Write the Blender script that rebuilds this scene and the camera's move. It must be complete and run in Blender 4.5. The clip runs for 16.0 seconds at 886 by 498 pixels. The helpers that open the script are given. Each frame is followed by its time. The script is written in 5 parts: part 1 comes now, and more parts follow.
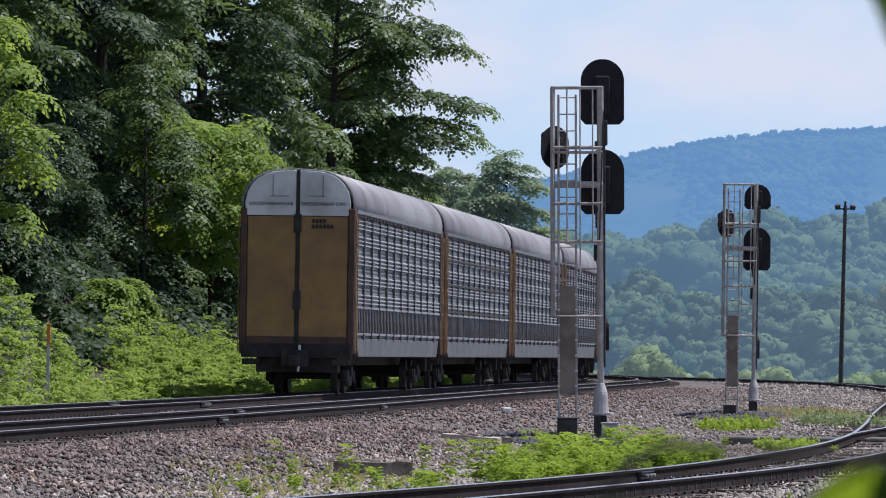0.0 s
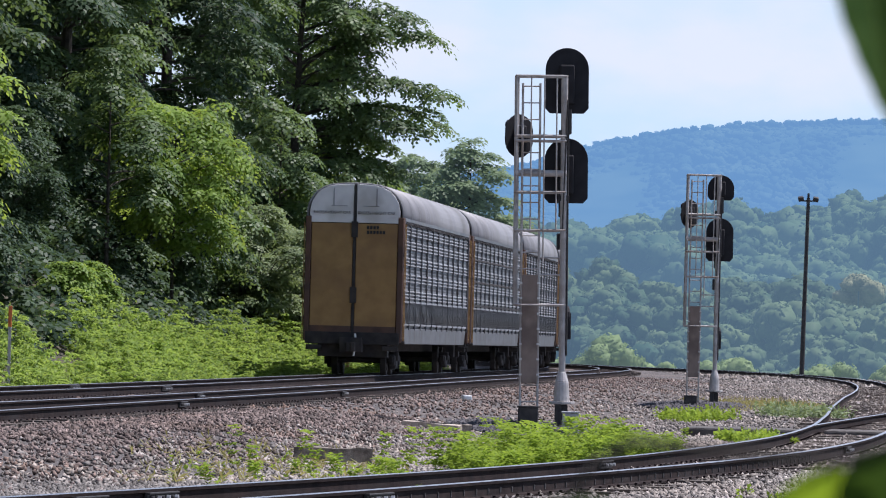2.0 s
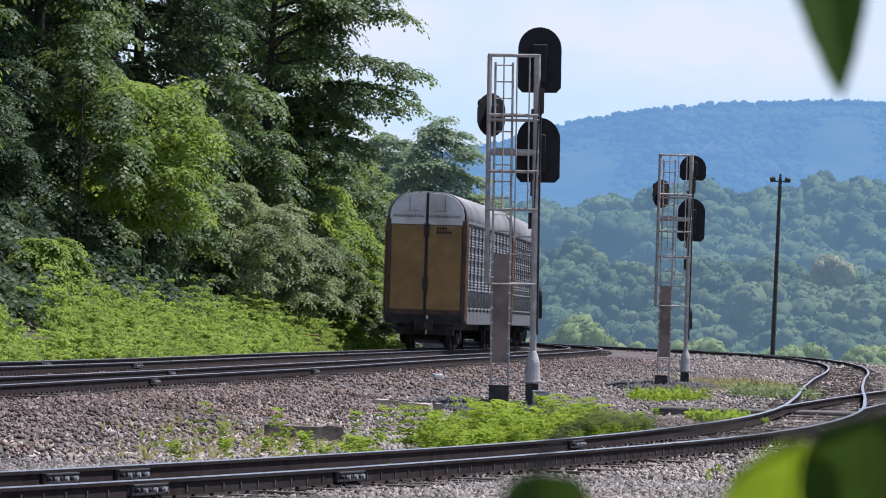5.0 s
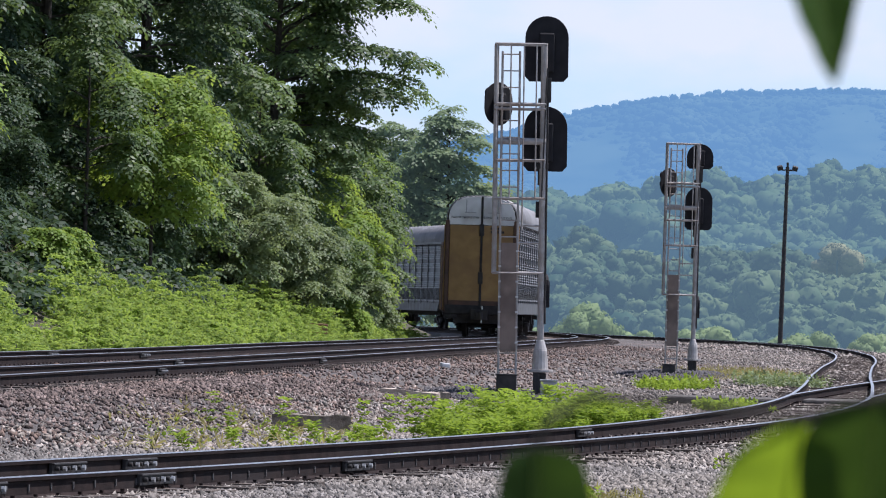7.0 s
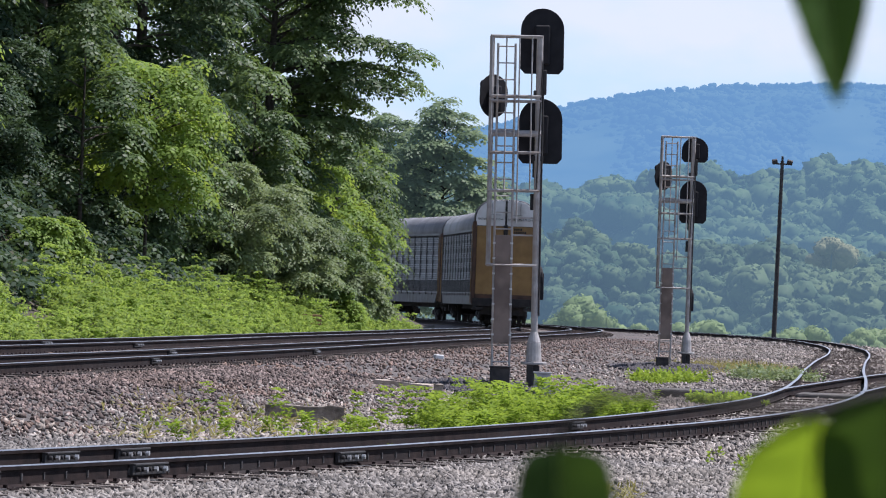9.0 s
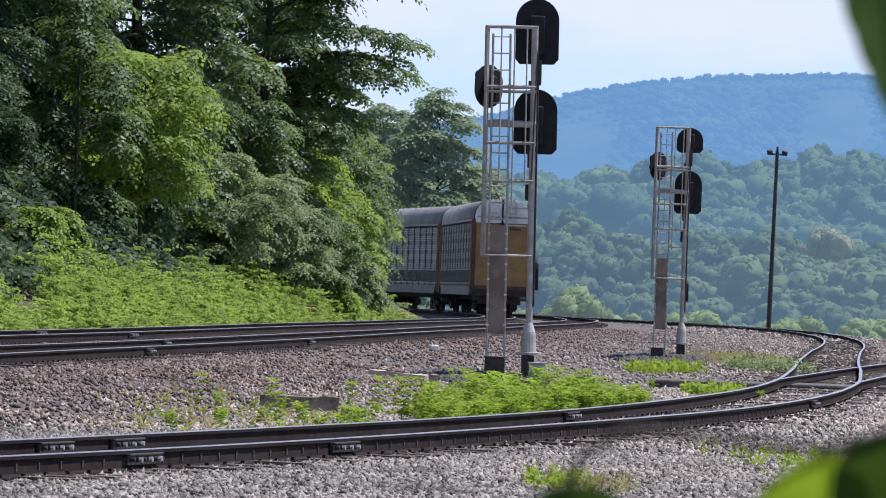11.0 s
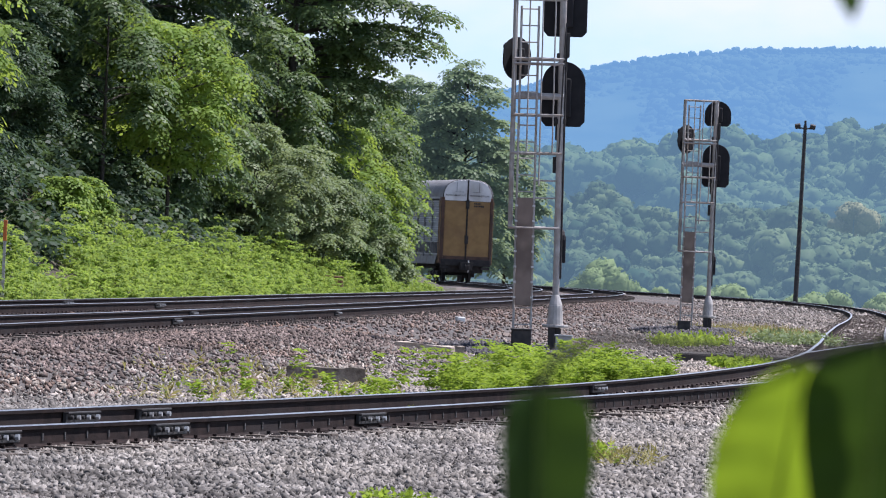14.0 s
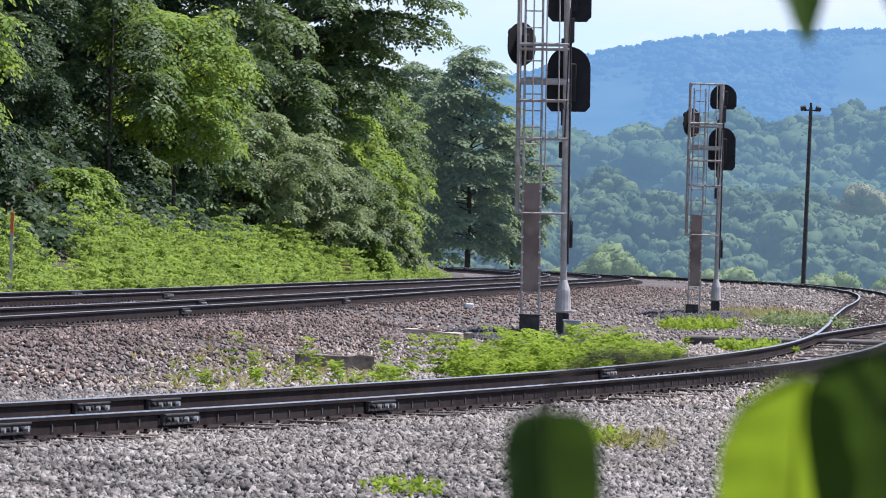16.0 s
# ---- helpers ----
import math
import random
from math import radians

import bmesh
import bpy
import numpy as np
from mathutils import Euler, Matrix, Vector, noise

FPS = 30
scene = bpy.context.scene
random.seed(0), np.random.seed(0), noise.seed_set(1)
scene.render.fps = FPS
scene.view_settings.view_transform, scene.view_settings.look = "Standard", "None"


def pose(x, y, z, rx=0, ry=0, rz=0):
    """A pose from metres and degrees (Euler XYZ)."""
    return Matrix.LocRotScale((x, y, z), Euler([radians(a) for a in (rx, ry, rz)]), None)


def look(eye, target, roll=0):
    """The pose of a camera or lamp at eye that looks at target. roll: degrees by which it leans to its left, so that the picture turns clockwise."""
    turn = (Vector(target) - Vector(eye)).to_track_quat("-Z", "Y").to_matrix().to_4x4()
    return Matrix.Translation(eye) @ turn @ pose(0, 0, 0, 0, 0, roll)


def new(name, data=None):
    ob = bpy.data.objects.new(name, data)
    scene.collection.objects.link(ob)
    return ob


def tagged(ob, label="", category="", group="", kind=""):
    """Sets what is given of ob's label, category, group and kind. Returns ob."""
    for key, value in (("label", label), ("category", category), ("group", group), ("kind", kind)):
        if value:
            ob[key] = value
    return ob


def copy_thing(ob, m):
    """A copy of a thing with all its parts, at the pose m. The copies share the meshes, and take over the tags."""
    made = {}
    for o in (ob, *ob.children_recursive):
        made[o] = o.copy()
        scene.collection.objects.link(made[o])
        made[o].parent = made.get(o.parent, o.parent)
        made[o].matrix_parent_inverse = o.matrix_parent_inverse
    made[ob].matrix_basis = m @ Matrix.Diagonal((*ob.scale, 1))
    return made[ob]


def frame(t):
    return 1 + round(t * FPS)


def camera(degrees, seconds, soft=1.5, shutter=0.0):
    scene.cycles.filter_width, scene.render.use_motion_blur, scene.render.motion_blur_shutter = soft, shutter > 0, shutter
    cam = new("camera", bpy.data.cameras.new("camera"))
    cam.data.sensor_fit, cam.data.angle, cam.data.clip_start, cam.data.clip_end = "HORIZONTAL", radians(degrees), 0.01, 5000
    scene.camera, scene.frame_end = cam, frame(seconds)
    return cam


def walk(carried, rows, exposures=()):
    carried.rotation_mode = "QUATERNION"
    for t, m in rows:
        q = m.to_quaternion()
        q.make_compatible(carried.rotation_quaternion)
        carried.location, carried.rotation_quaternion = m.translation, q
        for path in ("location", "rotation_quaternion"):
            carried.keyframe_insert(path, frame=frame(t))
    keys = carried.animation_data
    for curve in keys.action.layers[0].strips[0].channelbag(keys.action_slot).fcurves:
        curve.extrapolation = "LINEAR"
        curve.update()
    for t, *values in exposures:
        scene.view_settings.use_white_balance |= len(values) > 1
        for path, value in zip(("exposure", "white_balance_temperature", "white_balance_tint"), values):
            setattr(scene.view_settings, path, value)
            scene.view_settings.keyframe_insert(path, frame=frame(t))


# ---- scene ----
TURNS = [  # seconds, yaw, pitch, roll of the hand-held camera
    (0.0, -0.0, 1.0053, -0.8), (0.5, -0.1274, 0.9941, -1.06), (1.0, -0.2273, 0.9868, -1.35), (1.5, -0.3075, 0.9405, -1.48),
    (2.0, -0.3749, 0.8882, -1.51), (2.5, -0.4465, 0.8498, -1.5), (3.0, -0.5291, 0.8076, -1.56), (3.5, -0.6194, 0.7846, -1.71),
    (4.0, -0.7029, 0.753, -1.86), (6.5, -0.5695, 0.6025, -1.72), (7.0, -0.5832, 0.5792, -1.74), (7.5, -0.5638, 0.5701, -1.95),
    (8.0, -0.5811, 0.5353, -1.94), (8.5, -0.6191, 0.5352, -2.02), (9.0, -0.6422, 0.5003, -2.1), (9.5, -0.6649, 0.4433, -2.13),
    (12.0, -0.7009, 0.3732, -2.12), (12.5, -0.6701, 0.3131, -2.13), (13.0, -0.6287, 0.2705, -2.38), (13.5, -0.5335, 0.2014, -2.51),
    (14.0, -0.4287, 0.1231, -2.47), (14.5, -0.3712, 0.0807, -2.14), (15.0, -0.3603, 0.0607, -2.03), (15.5, -0.3552, 0.0222, -1.78),
    (16.0, -0.3574, -0.0105, -1.75)]
EYE = 1.43
cam = camera(8.622, 16.0, soft=1.0)
walk(cam, [(t, pose(0, 0, EYE, 90 + p, r, y)) for t, y, p, r in TURNS],
     exposures=[(t, e, 6050, 19) for t, e in ((0, 0.0), (1, 0.12), (3.5, 0.2), (7, 0.18), (9.5, 0.2), (13, 0.24), (14, 0.37), (16, 0.4))])
cam.data.dof.use_dof, cam.data.dof.focus_distance, cam.data.dof.aperture_fstop = True, 80.0, 18.0

# ---- light ----
SUN_AZ, SUN_EL = 66.0, 64.0   # degrees right of the view, degrees up
world = bpy.data.worlds.new("world")
scene.world = world
world.use_nodes = True
wn = world.node_tree
sky = wn.nodes.new("ShaderNodeTexSky")
sky.sky_type, sky.sun_disc = "NISHITA", False
sky.sun_elevation, sky.sun_rotation = radians(SUN_EL), radians(SUN_AZ)
sky.air_density, sky.dust_density, sky.ozone_density = 1.0, 0.4, 2.5
wn.nodes["Background"].inputs["Strength"].default_value = 0.087
# thin summer cloud and haze over the blue, thickest low in the sky
w_co, w_sep, w_map, w_noise, w_ramp, w_fac, w_mix = (wn.nodes.new("ShaderNode" + k) for k in (
    "TexCoord", "SeparateXYZ", "Mapping", "TexNoise", "MapRange", "MapRange", "Mix"))
wn.links.new(w_co.outputs["Generated"], w_sep.inputs[0])
wn.links.new(w_co.outputs["Generated"], w_map.inputs["Vector"])
w_map.inputs["Scale"].default_value = (1.0, 1.0, 2.2)
wn.links.new(w_map.outputs[0], w_noise.inputs["Vector"])
w_noise.inputs["Scale"].default_value, w_noise.inputs["Detail"].default_value = 22.0, 5
wn.links.new(w_noise.outputs["Fac"], w_ramp.inputs["Value"])
w_ramp.inputs["From Min"].default_value, w_ramp.inputs["From Max"].default_value = 0.38, 0.62
w_cloud = wn.nodes.new("ShaderNodeMix")
w_cloud.data_type = "RGBA"
w_cloud.inputs["A"].default_value, w_cloud.inputs["B"].default_value = (6.3, 8.4, 10.0, 1), (8.2, 8.9, 9.7, 1)
wn.links.new(w_ramp.outputs[0], w_cloud.inputs["Factor"])
wn.links.new(w_sep.outputs["Z"], w_fac.inputs["Value"])
w_fac.inputs["From Min"].default_value, w_fac.inputs["From Max"].default_value = 0.05, 0.5
w_fac.inputs["To Min"].default_value, w_fac.inputs["To Max"].default_value = 0.9, 0.1
w_mix.data_type = "RGBA"
wn.links.new(w_fac.outputs[0], w_mix.inputs["Factor"])
wn.links.new(sky.outputs[0], w_mix.inputs["A"])
wn.links.new(w_cloud.outputs["Result"], w_mix.inputs["B"])
wn.links.new(w_mix.outputs["Result"], wn.nodes["Background"].inputs["Color"])
sun_data = bpy.data.lights.new("sun", "SUN")
sun_data.energy, sun_data.angle, sun_data.color = 5.8, radians(0.6), (1.0, 0.95, 0.88)
sun = new("sun", sun_data)
a, e = radians(SUN_AZ), radians(SUN_EL)
SUN_DIR = Vector((math.sin(a) * math.cos(e), math.cos(a) * math.cos(e), math.sin(e)))
sun.matrix_world = look(SUN_DIR * 60, (0, 0, 0))

# ---- materials ----
MATS = {}


def nodes_of(name):
    m = bpy.data.materials.new(name)
    m.use_nodes = True
    MATS[name] = m
    return m, m.node_tree, m.node_tree.nodes["Principled BSDF"]


def surface(name, c1, c2, scale=4.0, rough=0.7, metal=0.0, fine=40.0, bump=0.2, c3=None, stain=1.2, vary=0.0):
    """A surface of two colours in noise, with finer grain, large stains and a bump."""
    m, nt, b = nodes_of(name)
    co = nt.nodes.new("ShaderNodeTexCoord")
    n1, n2, n3 = (nt.nodes.new("ShaderNodeTexNoise") for _ in range(3))
    for n, s, d in ((n1, scale, 6), (n2, fine, 4), (n3, stain, 3)):
        n.inputs["Scale"].default_value, n.inputs["Detail"].default_value = s, d
        nt.links.new(co.outputs["Object"], n.inputs["Vector"])
    ramp = nt.nodes.new("ShaderNodeValToRGB")
    ramp.color_ramp.elements[0].position, ramp.color_ramp.elements[1].position = 0.35, 0.65
    ramp.color_ramp.elements[0].color, ramp.color_ramp.elements[1].color = (*c1, 1), (*c2, 1)
    nt.links.new(n1.outputs["Fac"], ramp.inputs["Fac"])
    out = ramp.outputs["Color"]
    if c3:
        mix = nt.nodes.new("ShaderNodeMix")
        mix.data_type = "RGBA"
        r3 = nt.nodes.new("ShaderNodeMapRange")
        r3.inputs["From Min"].default_value, r3.inputs["From Max"].default_value = 0.48, 0.68
        nt.links.new(n3.outputs["Fac"], r3.inputs["Value"])
        nt.links.new(r3.outputs["Result"], mix.inputs["Factor"])
        nt.links.new(out, mix.inputs["A"])
        mix.inputs["B"].default_value = (*c3, 1)
        out = mix.outputs["Result"]
    if vary:
        info, geo = nt.nodes.new("ShaderNodeObjectInfo"), nt.nodes.new("ShaderNodeNewGeometry")
        add = nt.nodes.new("ShaderNodeMath")
        add.operation = "ADD"
        nt.links.new(info.outputs["Random"], add.inputs[0])
        nt.links.new(geo.outputs["Random Per Island"], add.inputs[1])
        fr = nt.nodes.new("ShaderNodeMath")
        fr.operation = "FRACT"
        nt.links.new(add.outputs[0], fr.inputs[0])
        mr = nt.nodes.new("ShaderNodeMapRange")
        mr.inputs["To Min"].default_value, mr.inputs["To Max"].default_value = 1 - vary, 1 + vary
        nt.links.new(fr.outputs[0], mr.inputs["Value"])
        hs = nt.nodes.new("ShaderNodeHueSaturation")
        nt.links.new(mr.outputs["Result"], hs.inputs["Value"])
        nt.links.new(out, hs.inputs["Color"])
        out = hs.outputs["Color"]
    nt.links.new(out, b.inputs["Base Color"])
    b.inputs["Roughness"].default_value, b.inputs["Metallic"].default_value = rough, metal
    bp = nt.nodes.new("ShaderNodeBump")
    bp.inputs["Strength"].default_value, bp.inputs["Distance"].default_value = bump, 0.02
    nt.links.new(n2.outputs["Fac"], bp.inputs["Height"])
    nt.links.new(bp.outputs["Normal"], b.inputs["Normal"])
    return m


def leafy(name, c_dark, c_light, through_colour, haze=0.0, haze_colour=(0.3, 0.45, 0.6), patch=0.25, share=0.45, speckle=0.35, gloss=0.17):
    """Leaves: gloss on top, light coming through, colour varied leaf by leaf and in patches; haze is painted on as a
    glow.
    """
    m, nt, b = nodes_of(name)
    geo, co = nt.nodes.new("ShaderNodeNewGeometry"), nt.nodes.new("ShaderNodeTexCoord")
    no = nt.nodes.new("ShaderNodeTexNoise")
    no.inputs["Scale"].default_value, no.inputs["Detail"].default_value = patch, 2
    nt.links.new(co.outputs["Object"], no.inputs["Vector"])
    mx = nt.nodes.new("ShaderNodeMath")
    mx.operation = "MULTIPLY_ADD"
    nt.links.new(geo.outputs["Random Per Island"], mx.inputs[0])
    mx.inputs[1].default_value = speckle
    mr = nt.nodes.new("ShaderNodeMapRange")
    mr.inputs["From Min"].default_value, mr.inputs["From Max"].default_value, mr.inputs["To Max"].default_value = 0.36, 0.64, 1 - speckle
    nt.links.new(no.outputs["Fac"], mr.inputs["Value"])
    nt.links.new(mr.outputs["Result"], mx.inputs[2])
    cols = []
    for lo, hi in ((c_dark, c_light), (tuple(v * 0.7 for v in through_colour), through_colour)):
        k = nt.nodes.new("ShaderNodeMix")
        k.data_type = "RGBA"
        k.inputs["A"].default_value, k.inputs["B"].default_value = (*lo, 1), (*hi, 1)
        nt.links.new(mx.outputs[0], k.inputs["Factor"])
        cols.append(k.outputs["Result"])
    nt.links.new(cols[0], b.inputs["Base Color"])
    b.inputs["Roughness"].default_value = 0.5
    b.inputs["Specular IOR Level"].default_value = gloss
    tr = nt.nodes.new("ShaderNodeBsdfTranslucent")
    nt.links.new(cols[1], tr.inputs["Color"])
    ms = nt.nodes.new("ShaderNodeMixShader")
    ms.inputs[0].default_value = share
    nt.links.new(b.outputs[0], ms.inputs[1])
    nt.links.new(tr.outputs[0], ms.inputs[2])
    out = ms.outputs[0]
    # distance haze painted as a glow of the leaves themselves
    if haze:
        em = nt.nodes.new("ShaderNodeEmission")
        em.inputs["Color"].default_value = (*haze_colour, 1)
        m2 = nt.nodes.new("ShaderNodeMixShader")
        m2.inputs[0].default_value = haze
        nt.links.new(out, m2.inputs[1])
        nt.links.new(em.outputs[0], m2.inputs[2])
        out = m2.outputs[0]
    nt.links.new(out, nt.nodes["Material Output"].inputs["Surface"])
    return m


surface("earth", (0.05, 0.042, 0.03), (0.085, 0.075, 0.05), 3.0, 0.95, fine=60, bump=0.6, c3=(0.03, 0.05, 0.018), stain=0.25)
surface("gravel", (0.05, 0.043, 0.04), (0.13, 0.115, 0.108), 14.0, 0.9, fine=55, bump=1.0, c3=(0.19, 0.15, 0.125), stain=0.12)
surface("brown_stone", (0.075, 0.055, 0.048), (0.20, 0.155, 0.14), 1.2, 0.9, fine=30, bump=0.4, c3=(0.17, 0.115, 0.09), stain=0.14, vary=0.65)
surface("stone", (0.075, 0.068, 0.063), (0.235, 0.219, 0.204), 1.2, 0.85, fine=30, bump=0.4, c3=(0.21, 0.19, 0.168), stain=0.14, vary=0.7)
surface("pale_stone", (0.105, 0.095, 0.085), (0.31, 0.28, 0.255), 1.2, 0.85, fine=30, bump=0.4, c3=(0.295, 0.25, 0.212), stain=0.14, vary=0.6)
surface("anchor_steel", (0.05, 0.047, 0.047), (0.10, 0.095, 0.095), 6.0, 0.7, fine=40, bump=0.2)
surface("rust_block", (0.16, 0.085, 0.045), (0.26, 0.15, 0.085), 4.0, 0.85, fine=40, bump=0.4)
surface("dark_gravel", (0.05, 0.048, 0.055), (0.13, 0.125, 0.135), 20.0, 0.9, fine=60, bump=1.0, vary=0.3)
surface("rail_steel", (0.016, 0.012, 0.012), (0.034, 0.024, 0.022), 5.0, 0.95, 0.0, fine=60, bump=0.3, c3=(0.03, 0.025, 0.025), stain=0.6)
for key in ("rail_steel",):          # matt rust: hardly any sheen
    next(n for n in MATS[key].node_tree.nodes if n.type == "BSDF_PRINCIPLED").inputs["Specular IOR Level"].default_value = 0.12
surface("rail_head", (0.30, 0.31, 0.34), (0.5, 0.51, 0.54), 9.0, 0.35, 0.85, fine=90, bump=0.05)
surface("tie_wood", (0.075, 0.06, 0.05), (0.16, 0.13, 0.11), 6.0, 0.9, fine=50, bump=0.7, vary=0.3)
surface("old_wood", (0.12, 0.10, 0.08), (0.32, 0.28, 0.23), 8.0, 0.9, fine=45, bump=0.8)
surface("pale_wood", (0.32, 0.26, 0.21), (0.52, 0.45, 0.38), 8.0, 0.85, fine=45, bump=0.6)
surface("galvanised", (0.36, 0.345, 0.335), (0.52, 0.50, 0.485), 7.0, 0.55, 0.2, fine=60, bump=0.08, c3=(0.34, 0.29, 0.25), stain=1.5)
surface("dark_iron", (0.03, 0.03, 0.032), (0.07, 0.065, 0.062), 6.0, 0.7, 0.3, fine=50, bump=0.2)
surface("signal_black", (0.010, 0.010, 0.013), (0.018, 0.018, 0.022), 5.0, 0.85, 0.0, fine=40, bump=0.05)
surface("tan_sheet", (0.20, 0.15, 0.125), (0.27, 0.21, 0.175), 3.0, 0.6, 0.2, fine=30, bump=0.05, c3=(0.16, 0.12, 0.10), stain=2.0)
surface("concrete", (0.06, 0.055, 0.052), (0.12, 0.112, 0.105), 5.0, 0.9, fine=50, bump=0.8, c3=(0.11, 0.1, 0.085), stain=1.0)
surface("grey_paint", (0.28, 0.30, 0.32), (0.40, 0.42, 0.44), 4.0, 0.5, fine=40, bump=0.05, c3=(0.22, 0.21, 0.2), stain=2.0)
surface("blue_tag", (0.02, 0.05, 0.3), (0.03, 0.07, 0.38), 4.0, 0.5)
surface("pale_tag", (0.6, 0.6, 0.6), (0.75, 0.75, 0.74), 4.0, 0.5)
surface("orange_paint", (0.55, 0.13, 0.03), (0.7, 0.2, 0.05), 6.0, 0.6)
surface("yellow_paint", (0.25, 0.145, 0.05), (0.33, 0.20, 0.07), 2.2, 0.6, fine=30, bump=0.08, c3=(0.22, 0.125, 0.05), stain=0.8)
surface("white_paint", (0.62, 0.62, 0.63), (0.76, 0.76, 0.77), 1.5, 0.55, fine=30, bump=0.05, c3=(0.5, 0.49, 0.48), stain=0.9)
surface("brown_steel", (0.055, 0.03, 0.024), (0.12, 0.06, 0.036), 2.0, 0.7, fine=40, bump=0.15, c3=(0.08, 0.045, 0.035), stain=1.0)
# lit copy of the rack grey: sun caught by ribs put into the colour
surface("rack_sunlit", (0.23, 0.243, 0.265), (0.34, 0.353, 0.375), 2.0, 0.5, 0.15, fine=30, bump=0.05, c3=(0.2, 0.2, 0.205), stain=0.3)
surface("rack_grey", (0.10, 0.108, 0.12), (0.17, 0.18, 0.195), 1.0, 0.5, 0.2, fine=30, bump=0.08, c3=(0.14, 0.135, 0.13), stain=0.35, vary=0.25)
surface("rack_post", (0.075, 0.078, 0.085), (0.13, 0.134, 0.142), 2.0, 0.55, 0.15, fine=30, bump=0.1, c3=(0.07, 0.065, 0.06), stain=1.5)
surface("roof_sheet", (0.2, 0.2, 0.21), (0.28, 0.28, 0.29), 0.8, 0.6, 0.1, fine=25, bump=0.06, c3=(0.16, 0.155, 0.15), stain=0.4)
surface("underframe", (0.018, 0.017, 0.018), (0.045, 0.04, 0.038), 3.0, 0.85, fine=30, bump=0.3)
surface("bark", (0.03, 0.026, 0.022), (0.08, 0.068, 0.055), 4.0, 0.9, fine=25, bump=0.8)
leafy("leaf_tree", (0.036, 0.068, 0.036), (0.135, 0.2, 0.078), (0.28, 0.41, 0.10), patch=0.35, share=0.27, speckle=0.22, gloss=0.2)
# darker copy of the tree leaves: the wood's shade put into the colour
leafy("leaf_wood_shade", (0.02, 0.042, 0.028), (0.07, 0.11, 0.057), (0.15, 0.24, 0.08), patch=0.35, share=0.2, speckle=0.22, gloss=0.12)
leafy("leaf_bright", (0.095, 0.165, 0.04), (0.225, 0.325, 0.075), (0.48, 0.63, 0.10), patch=0.5, share=0.38, speckle=0.2, gloss=0.12)
leafy("leaf_shrub", (0.095, 0.135, 0.07), (0.26, 0.325, 0.165), (0.38, 0.48, 0.17), patch=0.6, share=0.32, speckle=0.25, gloss=0.2)
leafy("leaf_weed", (0.10, 0.165, 0.04), (0.28, 0.385, 0.09), (0.50, 0.66, 0.12), patch=0.7, share=0.42, speckle=0.2, gloss=0.08)
leafy("leaf_sprout", (0.13, 0.2, 0.026), (0.26, 0.355, 0.046), (0.44, 0.6, 0.07), patch=0.8, share=0.42, speckle=0.25, gloss=0.06)
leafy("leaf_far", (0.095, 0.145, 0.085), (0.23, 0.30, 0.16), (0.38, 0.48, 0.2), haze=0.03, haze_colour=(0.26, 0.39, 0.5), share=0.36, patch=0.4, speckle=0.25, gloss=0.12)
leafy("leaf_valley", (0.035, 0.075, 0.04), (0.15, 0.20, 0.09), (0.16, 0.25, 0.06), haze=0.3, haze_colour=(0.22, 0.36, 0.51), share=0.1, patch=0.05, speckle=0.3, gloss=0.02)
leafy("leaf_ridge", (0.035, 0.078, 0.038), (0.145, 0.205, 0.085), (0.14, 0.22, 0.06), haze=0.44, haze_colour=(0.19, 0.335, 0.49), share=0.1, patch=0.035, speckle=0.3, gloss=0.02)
leafy("leaf_dry", (0.2, 0.19, 0.06), (0.34, 0.31, 0.12), (0.4, 0.36, 0.12), patch=0.5)
# two darker copies of the near leaf: shade put into the colour
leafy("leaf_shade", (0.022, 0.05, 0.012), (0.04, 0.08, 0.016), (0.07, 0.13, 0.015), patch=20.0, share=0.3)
leafy("leaf_half_shade", (0.025, 0.07, 0.012), (0.045, 0.10, 0.016), (0.13, 0.22, 0.016), patch=16.0, share=0.4)
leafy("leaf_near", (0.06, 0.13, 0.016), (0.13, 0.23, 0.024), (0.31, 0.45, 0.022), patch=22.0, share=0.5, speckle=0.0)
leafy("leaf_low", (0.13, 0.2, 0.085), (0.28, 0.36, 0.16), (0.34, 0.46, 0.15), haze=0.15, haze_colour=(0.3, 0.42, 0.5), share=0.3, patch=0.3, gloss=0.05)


# mostly glow: the ridge's blue haze sits in the material
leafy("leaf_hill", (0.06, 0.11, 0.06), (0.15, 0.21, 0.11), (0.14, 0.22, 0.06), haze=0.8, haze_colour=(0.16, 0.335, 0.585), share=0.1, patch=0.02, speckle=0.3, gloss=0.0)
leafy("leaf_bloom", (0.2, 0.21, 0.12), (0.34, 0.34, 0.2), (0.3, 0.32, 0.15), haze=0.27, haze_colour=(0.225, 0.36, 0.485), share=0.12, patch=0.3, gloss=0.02)


